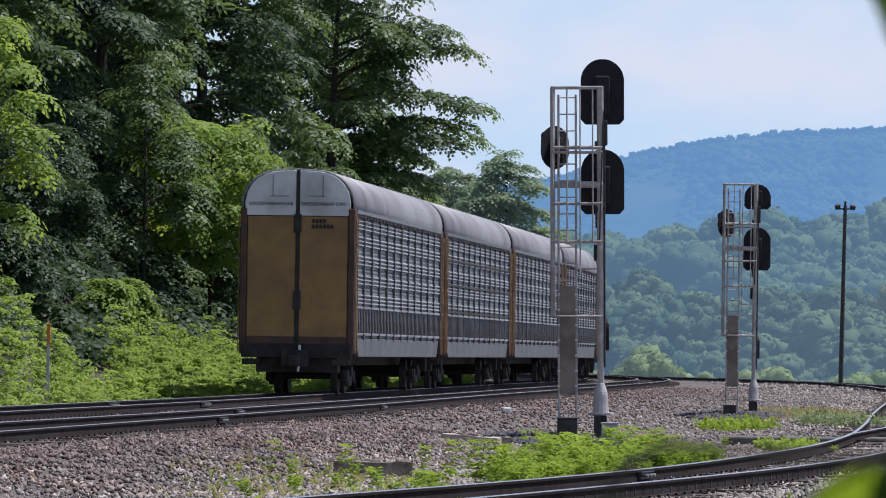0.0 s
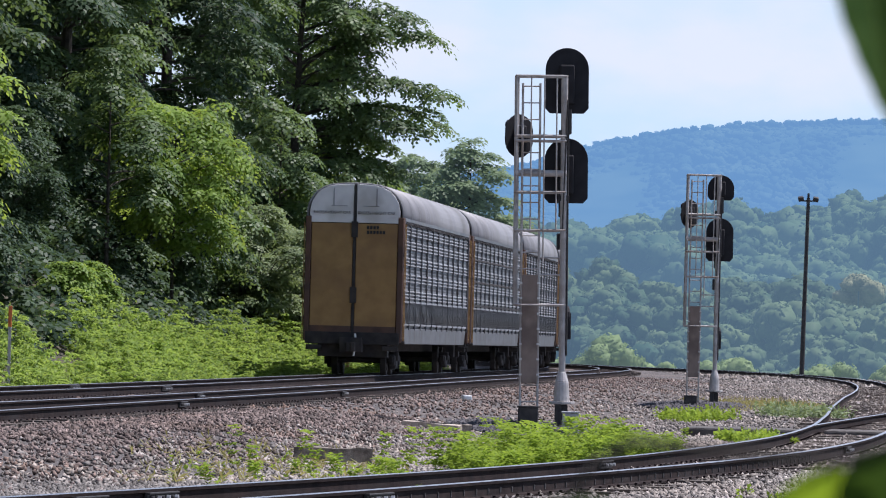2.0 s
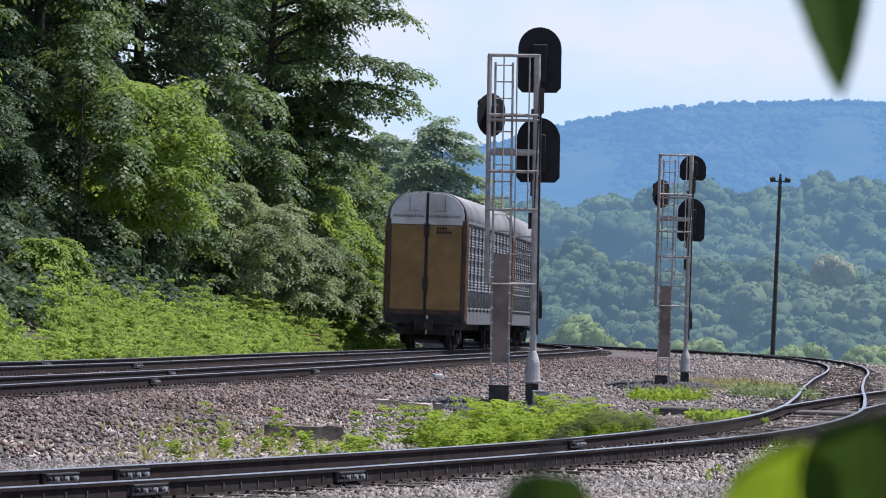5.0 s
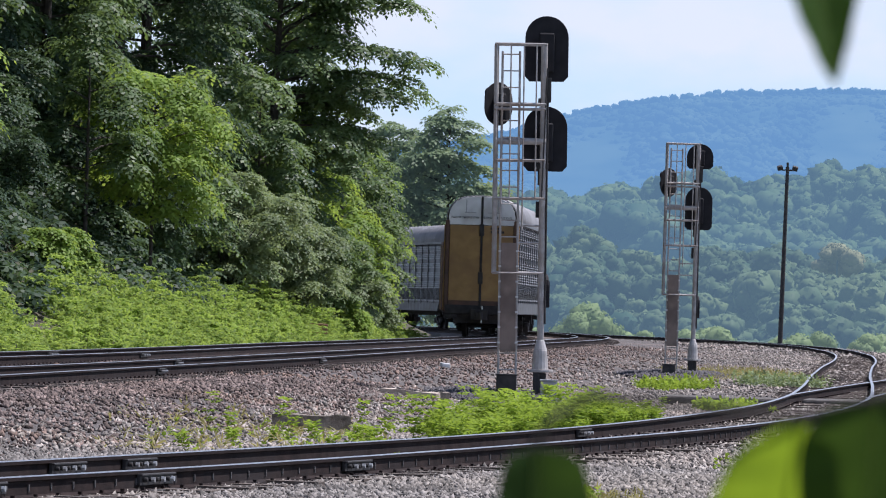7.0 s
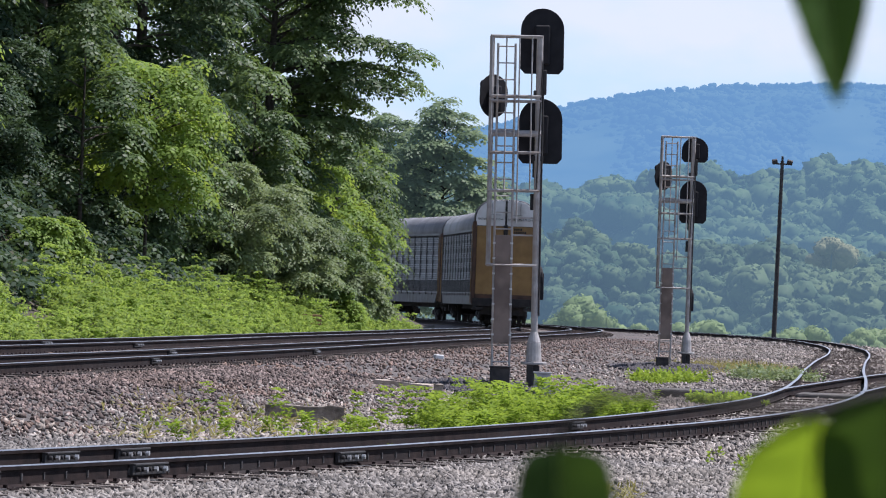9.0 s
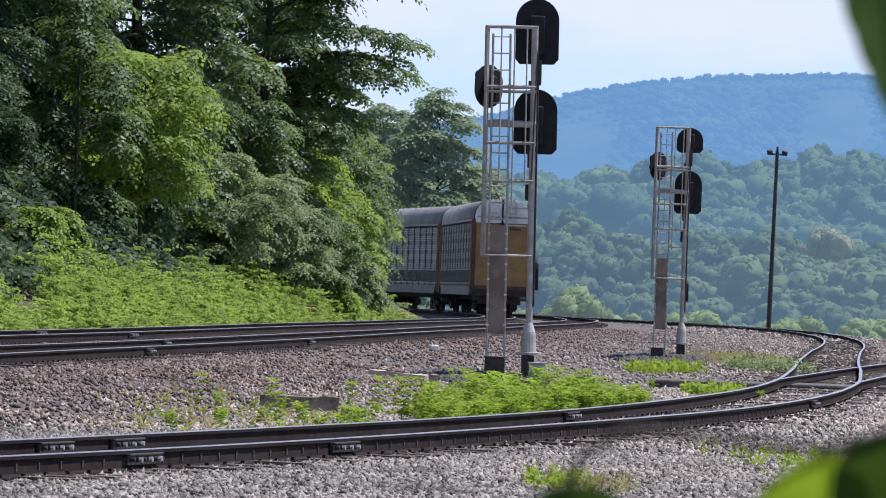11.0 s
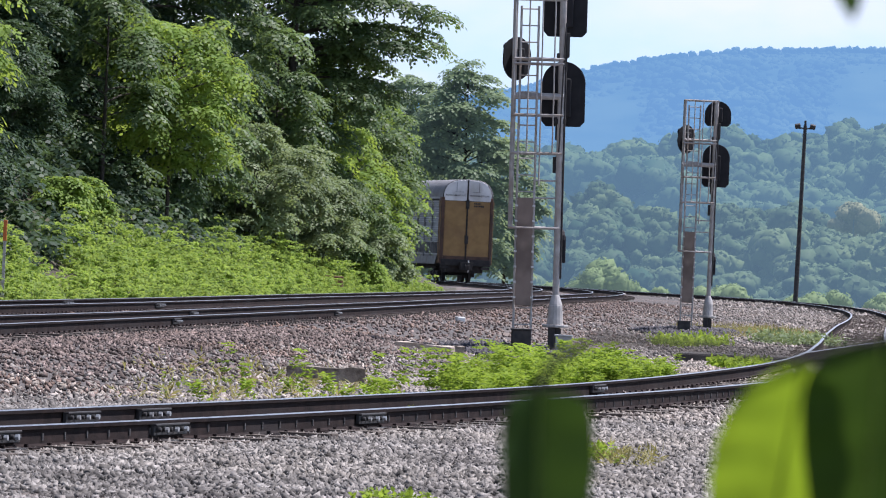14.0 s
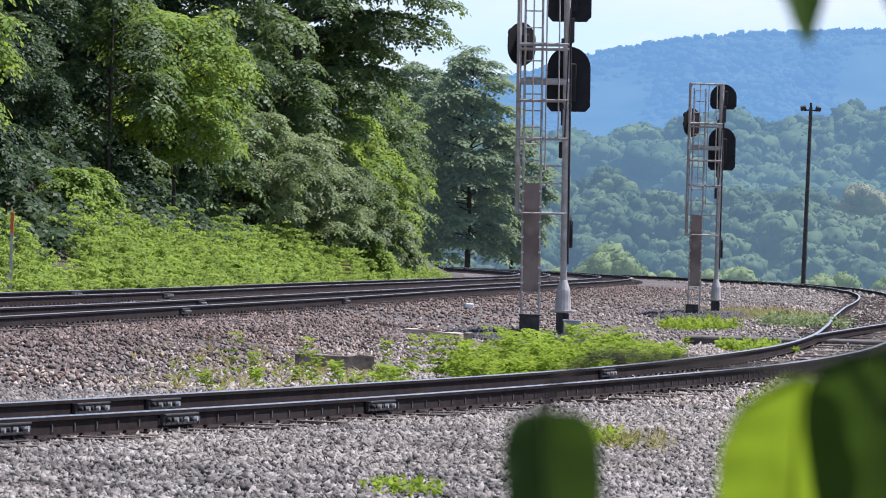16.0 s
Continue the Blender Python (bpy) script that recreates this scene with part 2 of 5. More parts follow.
# ---- mesh helpers ----
class Geo:
    """Vertices and faces gathered for one mesh."""

    def __init__(self):
        self.v, self.f, self.n = [], [], 0

    def add(self, verts, faces):
        verts = np.asarray(verts, float).reshape(-1, 3)
        self.v.append(verts)
        self.f += [tuple(i + self.n for i in f) for f in faces]
        self.n += len(verts)
        return self

    def box(self, x, y, z, sx, sy, sz, rz=0.0):
        c, s = math.cos(radians(rz)), math.sin(radians(rz))
        v = []
        for dz in (-sz / 2, sz / 2):
            for dx, dy in ((-1, -1), (1, -1), (1, 1), (-1, 1)):
                px, py = dx * sx / 2, dy * sy / 2
                v.append((x + px * c - py * s, y + px * s + py * c, z + dz))
        return self.add(v, [(3, 2, 1, 0), (4, 5, 6, 7), (0, 1, 5, 4), (1, 2, 6, 5), (2, 3, 7, 6), (3, 0, 4, 7)])

    def tube(self, p0, p1, r, r2=None, n=8):
        p0, p1 = Vector(p0), Vector(p1)
        q = (p1 - p0).to_track_quat("Z", "Y")
        r2 = r if r2 is None else r2
        v = []
        for p, rad in ((p0, r), (p1, r2)):
            for i in range(n):
                an = 2 * math.pi * i / n
                v.append(p + q @ Vector((rad * math.cos(an), rad * math.sin(an), 0)))
        f = [(i, (i + 1) % n, n + (i + 1) % n, n + i) for i in range(n)]
        return self.add([tuple(p) for p in v], f + [tuple(range(n))[::-1], tuple(range(n, 2 * n))])

    def plate(self, outline, y0, y1):
        """An outline in x, z (anticlockwise from the front) with thickness along y."""
        n = len(outline)
        v = [(x, y0, z) for x, z in outline] + [(x, y1, z) for x, z in outline]
        f = [tuple(range(n)), tuple(range(2 * n - 1, n - 1, -1))]
        return self.add(v, f + [(i + n, (i + 1) % n + n, (i + 1) % n, i) for i in range(n)])

    def strip(self, profile, path, closed=True):
        """Sweep profile (side, up) along a path of (point, right-hand side vector)."""
        k, n = len(profile), len(path)
        v = [(p[0] + r[0] * a, p[1] + r[1] * a, p[2] + b) for p, r in path for a, b in profile]
        f = []
        for i in range(n - 1):
            for j in range(k if closed else k - 1):
                j2 = (j + 1) % k
                f.append((i * k + j, i * k + j2, (i + 1) * k + j2, (i + 1) * k + j))
        if closed:
            f += [tuple(range(k))[::-1], tuple(range((n - 1) * k, n * k))]
        return self.add(v, f)

    def mesh(self, name, mat, smooth=False):
        me = bpy.data.meshes.new(name)
        me.from_pydata(np.concatenate(self.v).tolist(), [], self.f)
        me.materials.append(MATS[mat])
        if smooth:
            me.polygons.foreach_set("use_smooth", [True] * len(me.polygons))
        me.update()
        return me


def part(name, geo, mat, parent=None, label="", smooth=False, bevel=0.0):
    ob = new(name, geo.mesh(name, mat, smooth) if isinstance(geo, Geo) else geo)
    ob.parent = parent
    if label:
        ob["label"] = label
    if bevel:
        b = ob.modifiers.new("bevel", "BEVEL")
        b.width, b.segments, b.limit_method = bevel, 2, "ANGLE"
    return ob


def quads(name, v, mat, parent=None, k=4):
    """One mesh of many loose faces of k corners, from an array (faces * k, 3)."""
    v = np.ascontiguousarray(v, np.float32).reshape(-1, 3)
    nf = len(v) // k
    me = bpy.data.meshes.new(name)
    me.vertices.add(len(v))
    me.vertices.foreach_set("co", v.ravel())
    me.loops.add(len(v))
    me.loops.foreach_set("vertex_index", np.arange(len(v), dtype=np.int32))
    me.polygons.add(nf)
    me.polygons.foreach_set("loop_start", np.arange(0, nf * k, k, dtype=np.int32))
    me.materials.append(MATS[mat])
    me.update(calc_edges=True)
    ob = new(name, me)
    ob.parent = parent
    return ob


def faceted(name, v, idx, mat, parent=None):
    """One mesh of triangles from arrays of places and corner numbers."""
    v, idx = np.ascontiguousarray(v, np.float32).reshape(-1, 3), np.ascontiguousarray(idx, np.int32).reshape(-1)
    me = bpy.data.meshes.new(name)
    me.vertices.add(len(v))
    me.vertices.foreach_set("co", v.ravel())
    me.loops.add(len(idx))
    me.loops.foreach_set("vertex_index", idx)
    me.polygons.add(len(idx) // 3)
    me.polygons.foreach_set("loop_start", np.arange(0, len(idx), 3, dtype=np.int32))
    me.materials.append(MATS[mat])
    me.update(calc_edges=True)
    ob = new(name, me)
    ob.parent = parent
    return ob


RNG = np.random.default_rng(7)


def unit(a):
    return a / np.maximum(np.linalg.norm(a, axis=1, keepdims=True), 1e-9)


def sprays(c, d, length, leaf, width, n=9, droop=0.35):
    """Feathered sprays: n leaflets in turn left and right along a drooping stalk. Arrays of places and directions."""
    m = len(c)
    length = np.broadcast_to(np.asarray(length, float), (m,))[:, None]
    d = unit(d)
    side = unit(np.cross(d, RNG.normal(0, 0.45, (m, 3)) + (0, 0, 1.0)))
    out = np.empty((m, n, 4, 3), np.float32)
    for j in range(n):
        t = (j + 0.6) / n
        p = c + d * length * t + np.array((0, 0, -1.0)) * droop * length * t * t
        sg = 1 if j % 2 else -1
        ax = unit(side * sg * (1.0 if j < n - 1 else 0.1) + d * 0.6 + RNG.normal(0, 0.35, (m, 3)) + (0, 0, -0.25))
        up = unit(np.cross(ax, RNG.normal(0, 0.5, (m, 3)) + 0.7 * d + (0, 0, 0.5)))
        ll = leaf * RNG.uniform(0.7, 1.25, (m, 1))
        ww = width * RNG.uniform(0.7, 1.25, (m, 1))
        out[:, j, 0], out[:, j, 2] = p, p + ax * ll
        out[:, j, 1], out[:, j, 3] = p + ax * ll * 0.45 + up * ww, p + ax * ll * 0.45 - up * ww
    return out.reshape(-1, 3)


def rosettes(c, fronds, length, leaf, width, n=9, droop=0.75, out=None):
    """Whorls of feathered fronds that arch out of a shoot's end and droop; their leaflets lie flat along the stalk."""
    m = len(c)
    az = (RNG.uniform(0, 6.28, (m, 1)) + np.arange(fronds) * 6.2832 / fronds + RNG.normal(0, 0.25, (m, fronds))).ravel()
    rise = RNG.uniform(-0.1, 0.75, m * fronds)
    d = np.stack([np.cos(az), np.sin(az), rise], 1)
    if out is not None:
        d = d + np.repeat(out, fronds, 0)
    d = unit(d)
    p0 = np.repeat(c, fronds, 0)
    ln = (length * RNG.uniform(0.65, 1.25, m * fronds))[:, None]
    side = unit(np.cross(d, RNG.normal(0, 0.16, d.shape) + (0, 0, 1.0)))
    v = np.empty((m * fronds, n, 4, 3), np.float32)
    for j in range(n):
        t = 0.18 + 0.82 * j / (n - 1)
        p = p0 + d * ln * t + np.array((0, 0, -1.0)) * droop * ln * t * t
        fwd = unit(d + np.array((0, 0, -2.0)) * droop * t)
        nor = unit(np.cross(side, fwd) + RNG.normal(0, 0.14, d.shape))
        sg = (1 if j % 2 else -1) if j < n - 1 else 0.0
        ax = unit(side * sg + fwd * (0.45 if sg else 1.0) + RNG.normal(0, 0.12, d.shape) + np.array((0, 0, -0.22)))
        w = unit(np.cross(nor, ax))
        ll = leaf * (1.1 - 0.45 * abs(t - 0.45)) * RNG.uniform(0.8, 1.2, (len(d), 1))
        v[:, j, 0], v[:, j, 2] = p, p + ax * ll
        v[:, j, 1], v[:, j, 3] = p + ax * ll * 0.42 + w * width, p + ax * ll * 0.42 - w * width
    return v.reshape(-1, 3)


# ---- the lines of the tracks ----
def line_c():
    """Centre line of the far main track: straight, then curving left."""
    s = np.arange(0, 620.0, 2.0)
    k = np.interp(s, np.linspace(0, 340, 8), np.array([0.355, 0.053, -0.085, 0.309, 2.37, 3.852, 3.834, 3.834])) / 1000
    h = 0.096 - np.concatenate([[0], np.cumsum((k[1:] + k[:-1]) / 2) * 2.0])
    hm = (h[1:] + h[:-1]) / 2
    x = -9.028 + np.concatenate([[0], np.cumsum(np.sin(hm)) * 2.0])
    y = 100 + np.concatenate([[0], np.cumsum(np.cos(hm)) * 2.0])
    b = np.arange(-60, 0, 2.0)
    x = np.concatenate([-9.028 + b * math.sin(0.096), x])
    y = np.concatenate([100 + b * math.cos(0.096), y])
    return np.stack([x, y], 1)


def smooth_line(nodes, step=1.0):
    """A smooth line through nodes (y, x): cubic through its points, cut in steps."""
    ys, xs = np.array([n[0] for n in nodes], float), np.array([n[1] for n in nodes], float)
    m = np.gradient(xs, ys)
    y = np.arange(ys[0], ys[-1], step)
    i = np.clip(np.searchsorted(ys, y, "right") - 1, 0, len(ys) - 2)
    hh = ys[i + 1] - ys[i]
    t = (y - ys[i]) / hh
    x = (2 * t**3 - 3 * t**2 + 1) * xs[i] + (t**3 - 2 * t**2 + t) * hh * m[i] + (3 * t**2 - 2 * t**3) * xs[i + 1] + (t**3 - t**2) * hh * m[i + 1]
    return np.stack([x, y], 1)


def sides(line):
    d = np.gradient(line, axis=0)
    d /= np.linalg.norm(d, axis=1, keepdims=True)
    return np.stack([d[:, 1], -d[:, 0]], 1)


LC = line_c()
LB = LC + sides(LC) * 4.0
LA = smooth_line([(24, -11.3), (36, -7.0), (48, -3.23), (60, 0.07), (75, 3.47), (90, 6.03), (108, 8.19), (126, 9.79), (150, 11.73),
                  (180, 14.27), (215, 17.33), (250, 20.0), (285, 21.9), (320, 22.7), (350, 21.3), (380, 17.2), (410, 10.3), (440, 0.5), (470, -12)])
LD = np.stack([8.35 + (np.arange(0, 90, 1.5)) * 0.128 + 0.00035 * np.arange(0, 90, 1.5) ** 2, 110 + np.arange(0, 90, 1.5)], 1)
Z_MAIN = 0.265     # rail tops of the two main tracks; the near track's lie at 0
RAIL_H = 0.18


def x_at(line, y):
    return np.interp(y, line[:, 1], line[:, 0])


def ground_z(x, y):
    """Height of the ground: ballast beds, the bank beside the far track, the drop to the valley."""
    x, y = np.asarray(x, float), np.asarray(y, float)
    yc = np.minimum(y, 470)
    xa, xc = x_at(LA, np.clip(yc, 24, 465)), x_at(LC, np.clip(yc, 42, 470))
    w = np.clip((xa - 4.4 - x) / np.maximum(xa - xc - 10.7, 2.0), 0, 1)
    bed = -0.215 + (Z_MAIN - RAIL_H - 0.045 + 0.215) * w * w * (3 - 2 * w)
    bed = bed - 0.16 * np.exp(-((xa - 5.2 - x) / 2.2) ** 2) * np.clip((y - 60) / 40, 0, 1) * np.clip((220 - y) / 50, 0, 1)   # a shallow ditch at the signals, its depth fitted to the camera's view
    o = xc - x                        # metres to the left of the far track
    bank = np.interp(o, [2.2, 3.6, 6.5, 9, 16, 40, 120], [0, -0.25, 1.75, 3.3, 7.6, 22, 34])
    shade_dip = y - 151 - 2.4 * (o - 4)    # a dip shaped into the bank to give a dark band of shade
    bank = bank + 0.5 * np.exp(-((shade_dip + 8) / 5) ** 2) * np.clip((o - 4) / 2, 0, 1) * np.clip((12 - o) / 4, 0, 1)
    bank = bank - 1.1 * np.exp(-(shade_dip / 4.0) ** 2) * np.clip((o - 3.8) / 1.5, 0, 1) * np.clip((12 - o) / 4, 0, 1)
    bank = bank + 0.42 * np.sin(x * 1.15 + 1.6 * np.sin(y * 0.23)) * np.sin(y * 0.36 + 0.4 * x) * np.clip((o - 3.8) / 3, 0, 1)
    fade = np.clip((330 - y) / 60, 0, 1)
    bank = np.where(bank > 0, bank * fade, bank)
    r = x - xa
    drop = np.interp(r, [3.0, 5.0, 9, 40, 200], [0, -0.25, -1.8, -14, -32]) * np.clip((y - 200) / 50, 0, 1)
    near = np.interp(r, [2, 8, 60], [0, -0.05, -0.6]) * (1 - np.clip((y - 200) / 50, 0, 1))
    z = bed + bank + drop + near
    far = np.clip((y - 470) / 120, 0, 1)
    return z * (1 - far) - 30 * far


# ---- ground ----
def build_ground():
    xs = np.concatenate([[-3000, -1200, -500, -250, -150], np.arange(-100, 60, 0.8), [60, 90, 150, 300, 700, 1500, 3000]])
    ys = np.concatenate([[-300, -80, -20, 0, 10], np.arange(20, 480, 1.6), [480, 520, 600, 800, 1300, 2200, 3500, 4900]])
    gx, gy = np.meshgrid(xs, ys)
    gz = ground_z(gx, gy)
    gz = gz + RNG.normal(0, 0.012, gz.shape)
    v = np.stack([gx, gy, gz], -1).reshape(-1, 3)
    nx = len(xs)
    f = [(j * nx + i, j * nx + i + 1, (j + 1) * nx + i + 1, (j + 1) * nx + i) for j in range(len(ys) - 1) for i in range(nx - 1)]
    g = Geo().add(v, f)
    me = g.mesh("ground", "gravel", True)
    me.materials.append(MATS["earth"])
    xc = x_at(LC, np.clip(gy, 42, 470))
    earth = ((xc - gx) > 3.2) | (gy > 430) | (gx > x_at(LA, np.clip(gy, 24, 465)) + 9)
    cell = earth[:-1, :-1].ravel()
    me.polygons.foreach_set("material_index", cell.astype(np.int32))
    return tagged(new("ground", me), "grey ballast and earth round the curving tracks", "ground", kind="structure")


build_ground()

# ---- tracks ----
RAIL = [(-0.07, -RAIL_H), (0.07, -RAIL_H), (0.07, -RAIL_H + 0.012), (0.018, -RAIL_H + 0.03), (0.010, -0.045), (0.034, -0.035), (0.036, -0.006),
        (-0.036, -0.006), (-0.034, -0.035), (-0.010, -0.045), (-0.018, -RAIL_H + 0.03), (-0.07, -RAIL_H + 0.012)]


def path_of(line, off, z):
    n = sides(line)
    return [((x + a * off, y + b * off, z), (a, b)) for (x, y), (a, b) in zip(line, n)]


def rail_line(line, off, z, wobble):
    ph = RNG.uniform(0, 6)
    return [((p[0], p[1], p[2] + wobble * (math.sin(i * 0.21 + ph) + math.sin(i * 0.083 + 2 * ph))), r) for i, (p, r) in enumerate(path_of(line, off, z))]


def track(line, z, label, ties_single, wobble=0.004, tie_from=0.0, tie_single_from=None):
    t = tagged(new("railway_track"), label, "railway track", "railway tracks")
    for off in (-0.7525, 0.7525):
        p = rail_line(line, off, z, wobble)
        r = part("rail", Geo().strip(RAIL, p), "rail_steel", t, "rust-brown steel rail")
        part("running_surface", Geo().strip([(-0.034, -0.006), (0.034, -0.006), (0.03, 0.0), (-0.03, 0.0)], p), "rail_head", r, "polished rail top")
    n = sides(line)
    seg = np.linalg.norm(np.diff(line, axis=0), axis=1)
    s = np.concatenate([[0], np.cumsum(seg)])
    at = np.arange(max(tie_from, 1.0), s[-1] - 1, 0.53)
    px, py = np.interp(at, s, line[:, 0]), np.interp(at, s, line[:, 1])
    nx, ny = np.interp(at, s, n[:, 0]), np.interp(at, s, n[:, 1])
    me = Geo().box(0, 0, 0, 2.6, 0.22, 0.16).mesh("tie", "tie_wood")
    rest, clips = Geo(), Geo()
    for i in range(len(at)):
        an = math.degrees(math.atan2(ny[i], nx[i]))
        zz = z - RAIL_H - 0.075 + RNG.normal(0, 0.008)
        jit = RNG.normal(0, 1.2)
        if i < ties_single or (tie_single_from and tie_single_from < py[i] < tie_single_from + 100):
            o = part("tie", me, None, t)
            o.matrix_basis = pose(px[i], py[i], zz, 0, 0, an + jit)
        else:
            rest.box(px[i], py[i], zz, 2.6, 0.22, 0.16, an + jit)
        if py[i] < 130:
            for off in (-0.7525, 0.7525):
                for e in (-1, 1):
                    q = off + e * 0.085
                    clips.box(px[i] + nx[i] * q, py[i] + ny[i] * q, z - RAIL_H + 0.012, 0.03, 0.03, 0.045, an)
                clips.box(px[i] + nx[i] * off, py[i] + ny[i] * off, z - RAIL_H - 0.0, 0.34, 0.19, 0.018, an)
    streak = Geo()
    for i in range(len(at)):
        if z == 0.0 and 38 < py[i] < 84:
            an = math.degrees(math.atan2(ny[i], nx[i]))
            q = 0.7525 + 0.022
            streak.box(px[i] + nx[i] * q, py[i] + ny[i] * q, z - 0.1, 0.012, 0.02, 0.06, an)
    if streak.n:
        tagged(part("anchor_row", streak, "anchor_steel", t, "dull rail anchors"), kind="stuff")
    if rest.n:
        tagged(part("tie_row", rest, "tie_wood", t), kind="stuff")
    if clips.n:
        tagged(part("spike_row", clips, "rail_steel", t), kind="stuff")
    return t


track_near = track(LA, 0.0, "rusty curved siding track on wooden ties in grey ballast", 300, tie_from=10)
track_mid = track(LB, Z_MAIN, "rusty main track on a dark ballast bed", 0, tie_single_from=100)
track_far = track(LC, Z_MAIN, "rusty main track with a long train rolling on it", 0, tie_single_from=110)
track_spur = track(LD, 0.0, "rusty turnout track leaving the siding", 0)


def joint(line, y, off, z, parent, length=0.9):
    """A pair of bolted joint bars on a rail."""
    n = sides(line)
    i = int(np.argmin(abs(line[:, 1] - y)))
    (x, yy), (a, b) = line[i], n[i]
    an = math.degrees(math.atan2(b, a))
    g = Geo()
    for e in (-1, 1):
        g.box(e * 0.04, 0, -0.085, 0.035, length, 0.1)
        g.box(e * 0.055, 0, -0.045, 0.05, length, 0.02)
        for k in range(6):
            g.tube((e * 0.05, -length / 2 + 0.08 + k * (length - 0.16) / 5, -0.085), (e * 0.1, -length / 2 + 0.08 + k * (length - 0.16) / 5, -0.085), 0.022, n=6)
    g.box(0, 0, -0.185, 0.3, length * 0.9, 0.03)
    o = part("joint_bar", g, "dark_iron", parent, "dark bolted joint bar", bevel=0.006)
    o.matrix_basis = pose(x + a * off, yy + b * off, z, 0, 0, an)
    for k in (-0.3, 0.0, 0.28):
        part("bolt", Geo().tube((0.1, k * length, -0.085), (0.13, k * length, -0.085), 0.024, n=6), "grey_paint", o, "pale bolt head")


for y, off in ((45.7, 0.7525), (49.7, 0.7525), (55.9, 0.7525), (51.7, -0.7525), (53.9, -0.7525), (74, -0.7525), (90, 0.7525)):
    joint(LA, y, off, 0.0, track_near)
for y, off in ((104, 0.7525), (131, 0.7525), (118, -0.7525)):
    joint(LB, y, off, Z_MAIN, track_mid)
for y, off in ((128, -0.7525), (132, 0.7525)):
    joint(LC, y, off, Z_MAIN, track_far, 1.4)

# ---- ballast stones ----
def ballast(name, y0, y1, count, size, mat="stone", half=0.088, margin=1.5, place=None, lift=0.0):
    """Loose broken stones: six-cornered lumps strewn over the beds."""
    if place is None:
        y = np.sqrt(RNG.uniform(y0**2, y1**2, count))
        x = RNG.uniform(-1, 1, count) * (half * y + margin)
        left = x_at(LC, np.clip(y, 42, 470)) - 3.2
        keep = (x > left) & (x < x_at(LA, np.clip(y, 24, 465)) + np.where(y < 80, 16, 7))
        xm = (x_at(LA, np.clip(y, 24, 465)) * 0.45 + x_at(LB, np.clip(y, 44, 470)) * 0.55) + RNG.normal(0, 1.2, count)
        keep &= (x < xm) if mat == "brown_stone" else (x >= xm)
        x, y = x[keep], y[keep]
    else:
        x, y = place
    m = len(x)
    r = size * RNG.uniform(0.55, 1.35, (m, 1, 1)) * RNG.uniform(0.6, 1.25, (m, 1, 3))
    base = np.array([(1, 0, 0), (-0.5, 0.87, 0), (-0.5, -0.87, 0), (0, 0, 0.9), (0, 0, -0.9)], float)
    p = base[None] * r + RNG.normal(0, 0.2, (m, 5, 3)) * r
    q = unit(RNG.normal(0, 1, (m, 3)))
    ang = RNG.uniform(0, 3.1, (m, 1, 1))
    qq = q[:, None, :]
    p = p * np.cos(ang) + np.cross(np.broadcast_to(qq, p.shape), p) * np.sin(ang) + qq * (p * qq).sum(-1, keepdims=True) * (1 - np.cos(ang))
    c = np.stack([x, y, ground_z(x, y) + size * 0.35 + lift], 1)
    p = (p + c[:, None]).astype(np.float32)
    tri = np.array([(0, 1, 3), (1, 2, 3), (2, 0, 3), (1, 0, 4), (2, 1, 4), (0, 2, 4)], np.int32)
    idx = (tri[None] + (np.arange(m, dtype=np.int32) * 5)[:, None, None]).reshape(-1)
    me = bpy.data.meshes.new(name)
    me.vertices.add(m * 5)
    me.vertices.foreach_set("co", p.ravel())
    me.loops.add(len(idx))
    me.loops.foreach_set("vertex_index", idx)
    me.polygons.add(len(idx) // 3)
    me.polygons.foreach_set("loop_start", np.arange(0, len(idx), 3, dtype=np.int32))
    me.materials.append(MATS[mat])
    me.update(calc_edges=True)
    return tagged(new(name, me), "broken grey and brown ballast stones", "ballast", kind="stuff")


ballast("ballast_stones", 31, 62, 78000, 0.034)
ballast("ballast_stones", 62, 110, 54000, 0.041, "pale_stone")
ballast("ballast_stones", 110, 270, 56000, 0.047, "pale_stone")
ballast("ballast_stones", 260, 345, 7000, 0.085, "pale_stone")
ballast("ballast_stones", 44, 110, 48000, 0.042, "brown_stone")
ballast("ballast_stones", 110, 250, 38000, 0.047, "brown_stone")
for sx, sy in ((2.5, 107.6), (8.2, 163)):
    q, aa = np.sqrt(RNG.random(5200)), RNG.uniform(0, 6.28, 5200)
    ballast("cinder_pile", 0, 0, 0, 0.06, "dark_gravel", place=(sx + 1.7 * q * np.cos(aa), sy + 0.8 + 2.6 * q * np.sin(aa)),
            lift=0.24 * (1 - q ** 2) * RNG.uniform(0.75, 1, 5200))["label"] = "low mound of dark cinders round the signal foot"


# ---- train ----
CAR_L, PITCH = 27.4, 28.5
HALF = 1.52


def roof_outline(w=HALF, lo=4.9, top=6.02):
    k = top - 6.02
    pts = [(w, lo)] + [(w - a, z + k) for a, z in ((0, 5.12), (0.03, 5.3), (0.1, 5.48), (0.21, 5.64), (0.36, 5.78), (0.54, 5.89), (0.74, 5.96), (1.0, 5.995))]
    pts.append((0, top))
    return pts + [(-x, z) for x, z in pts[-2::-1]]


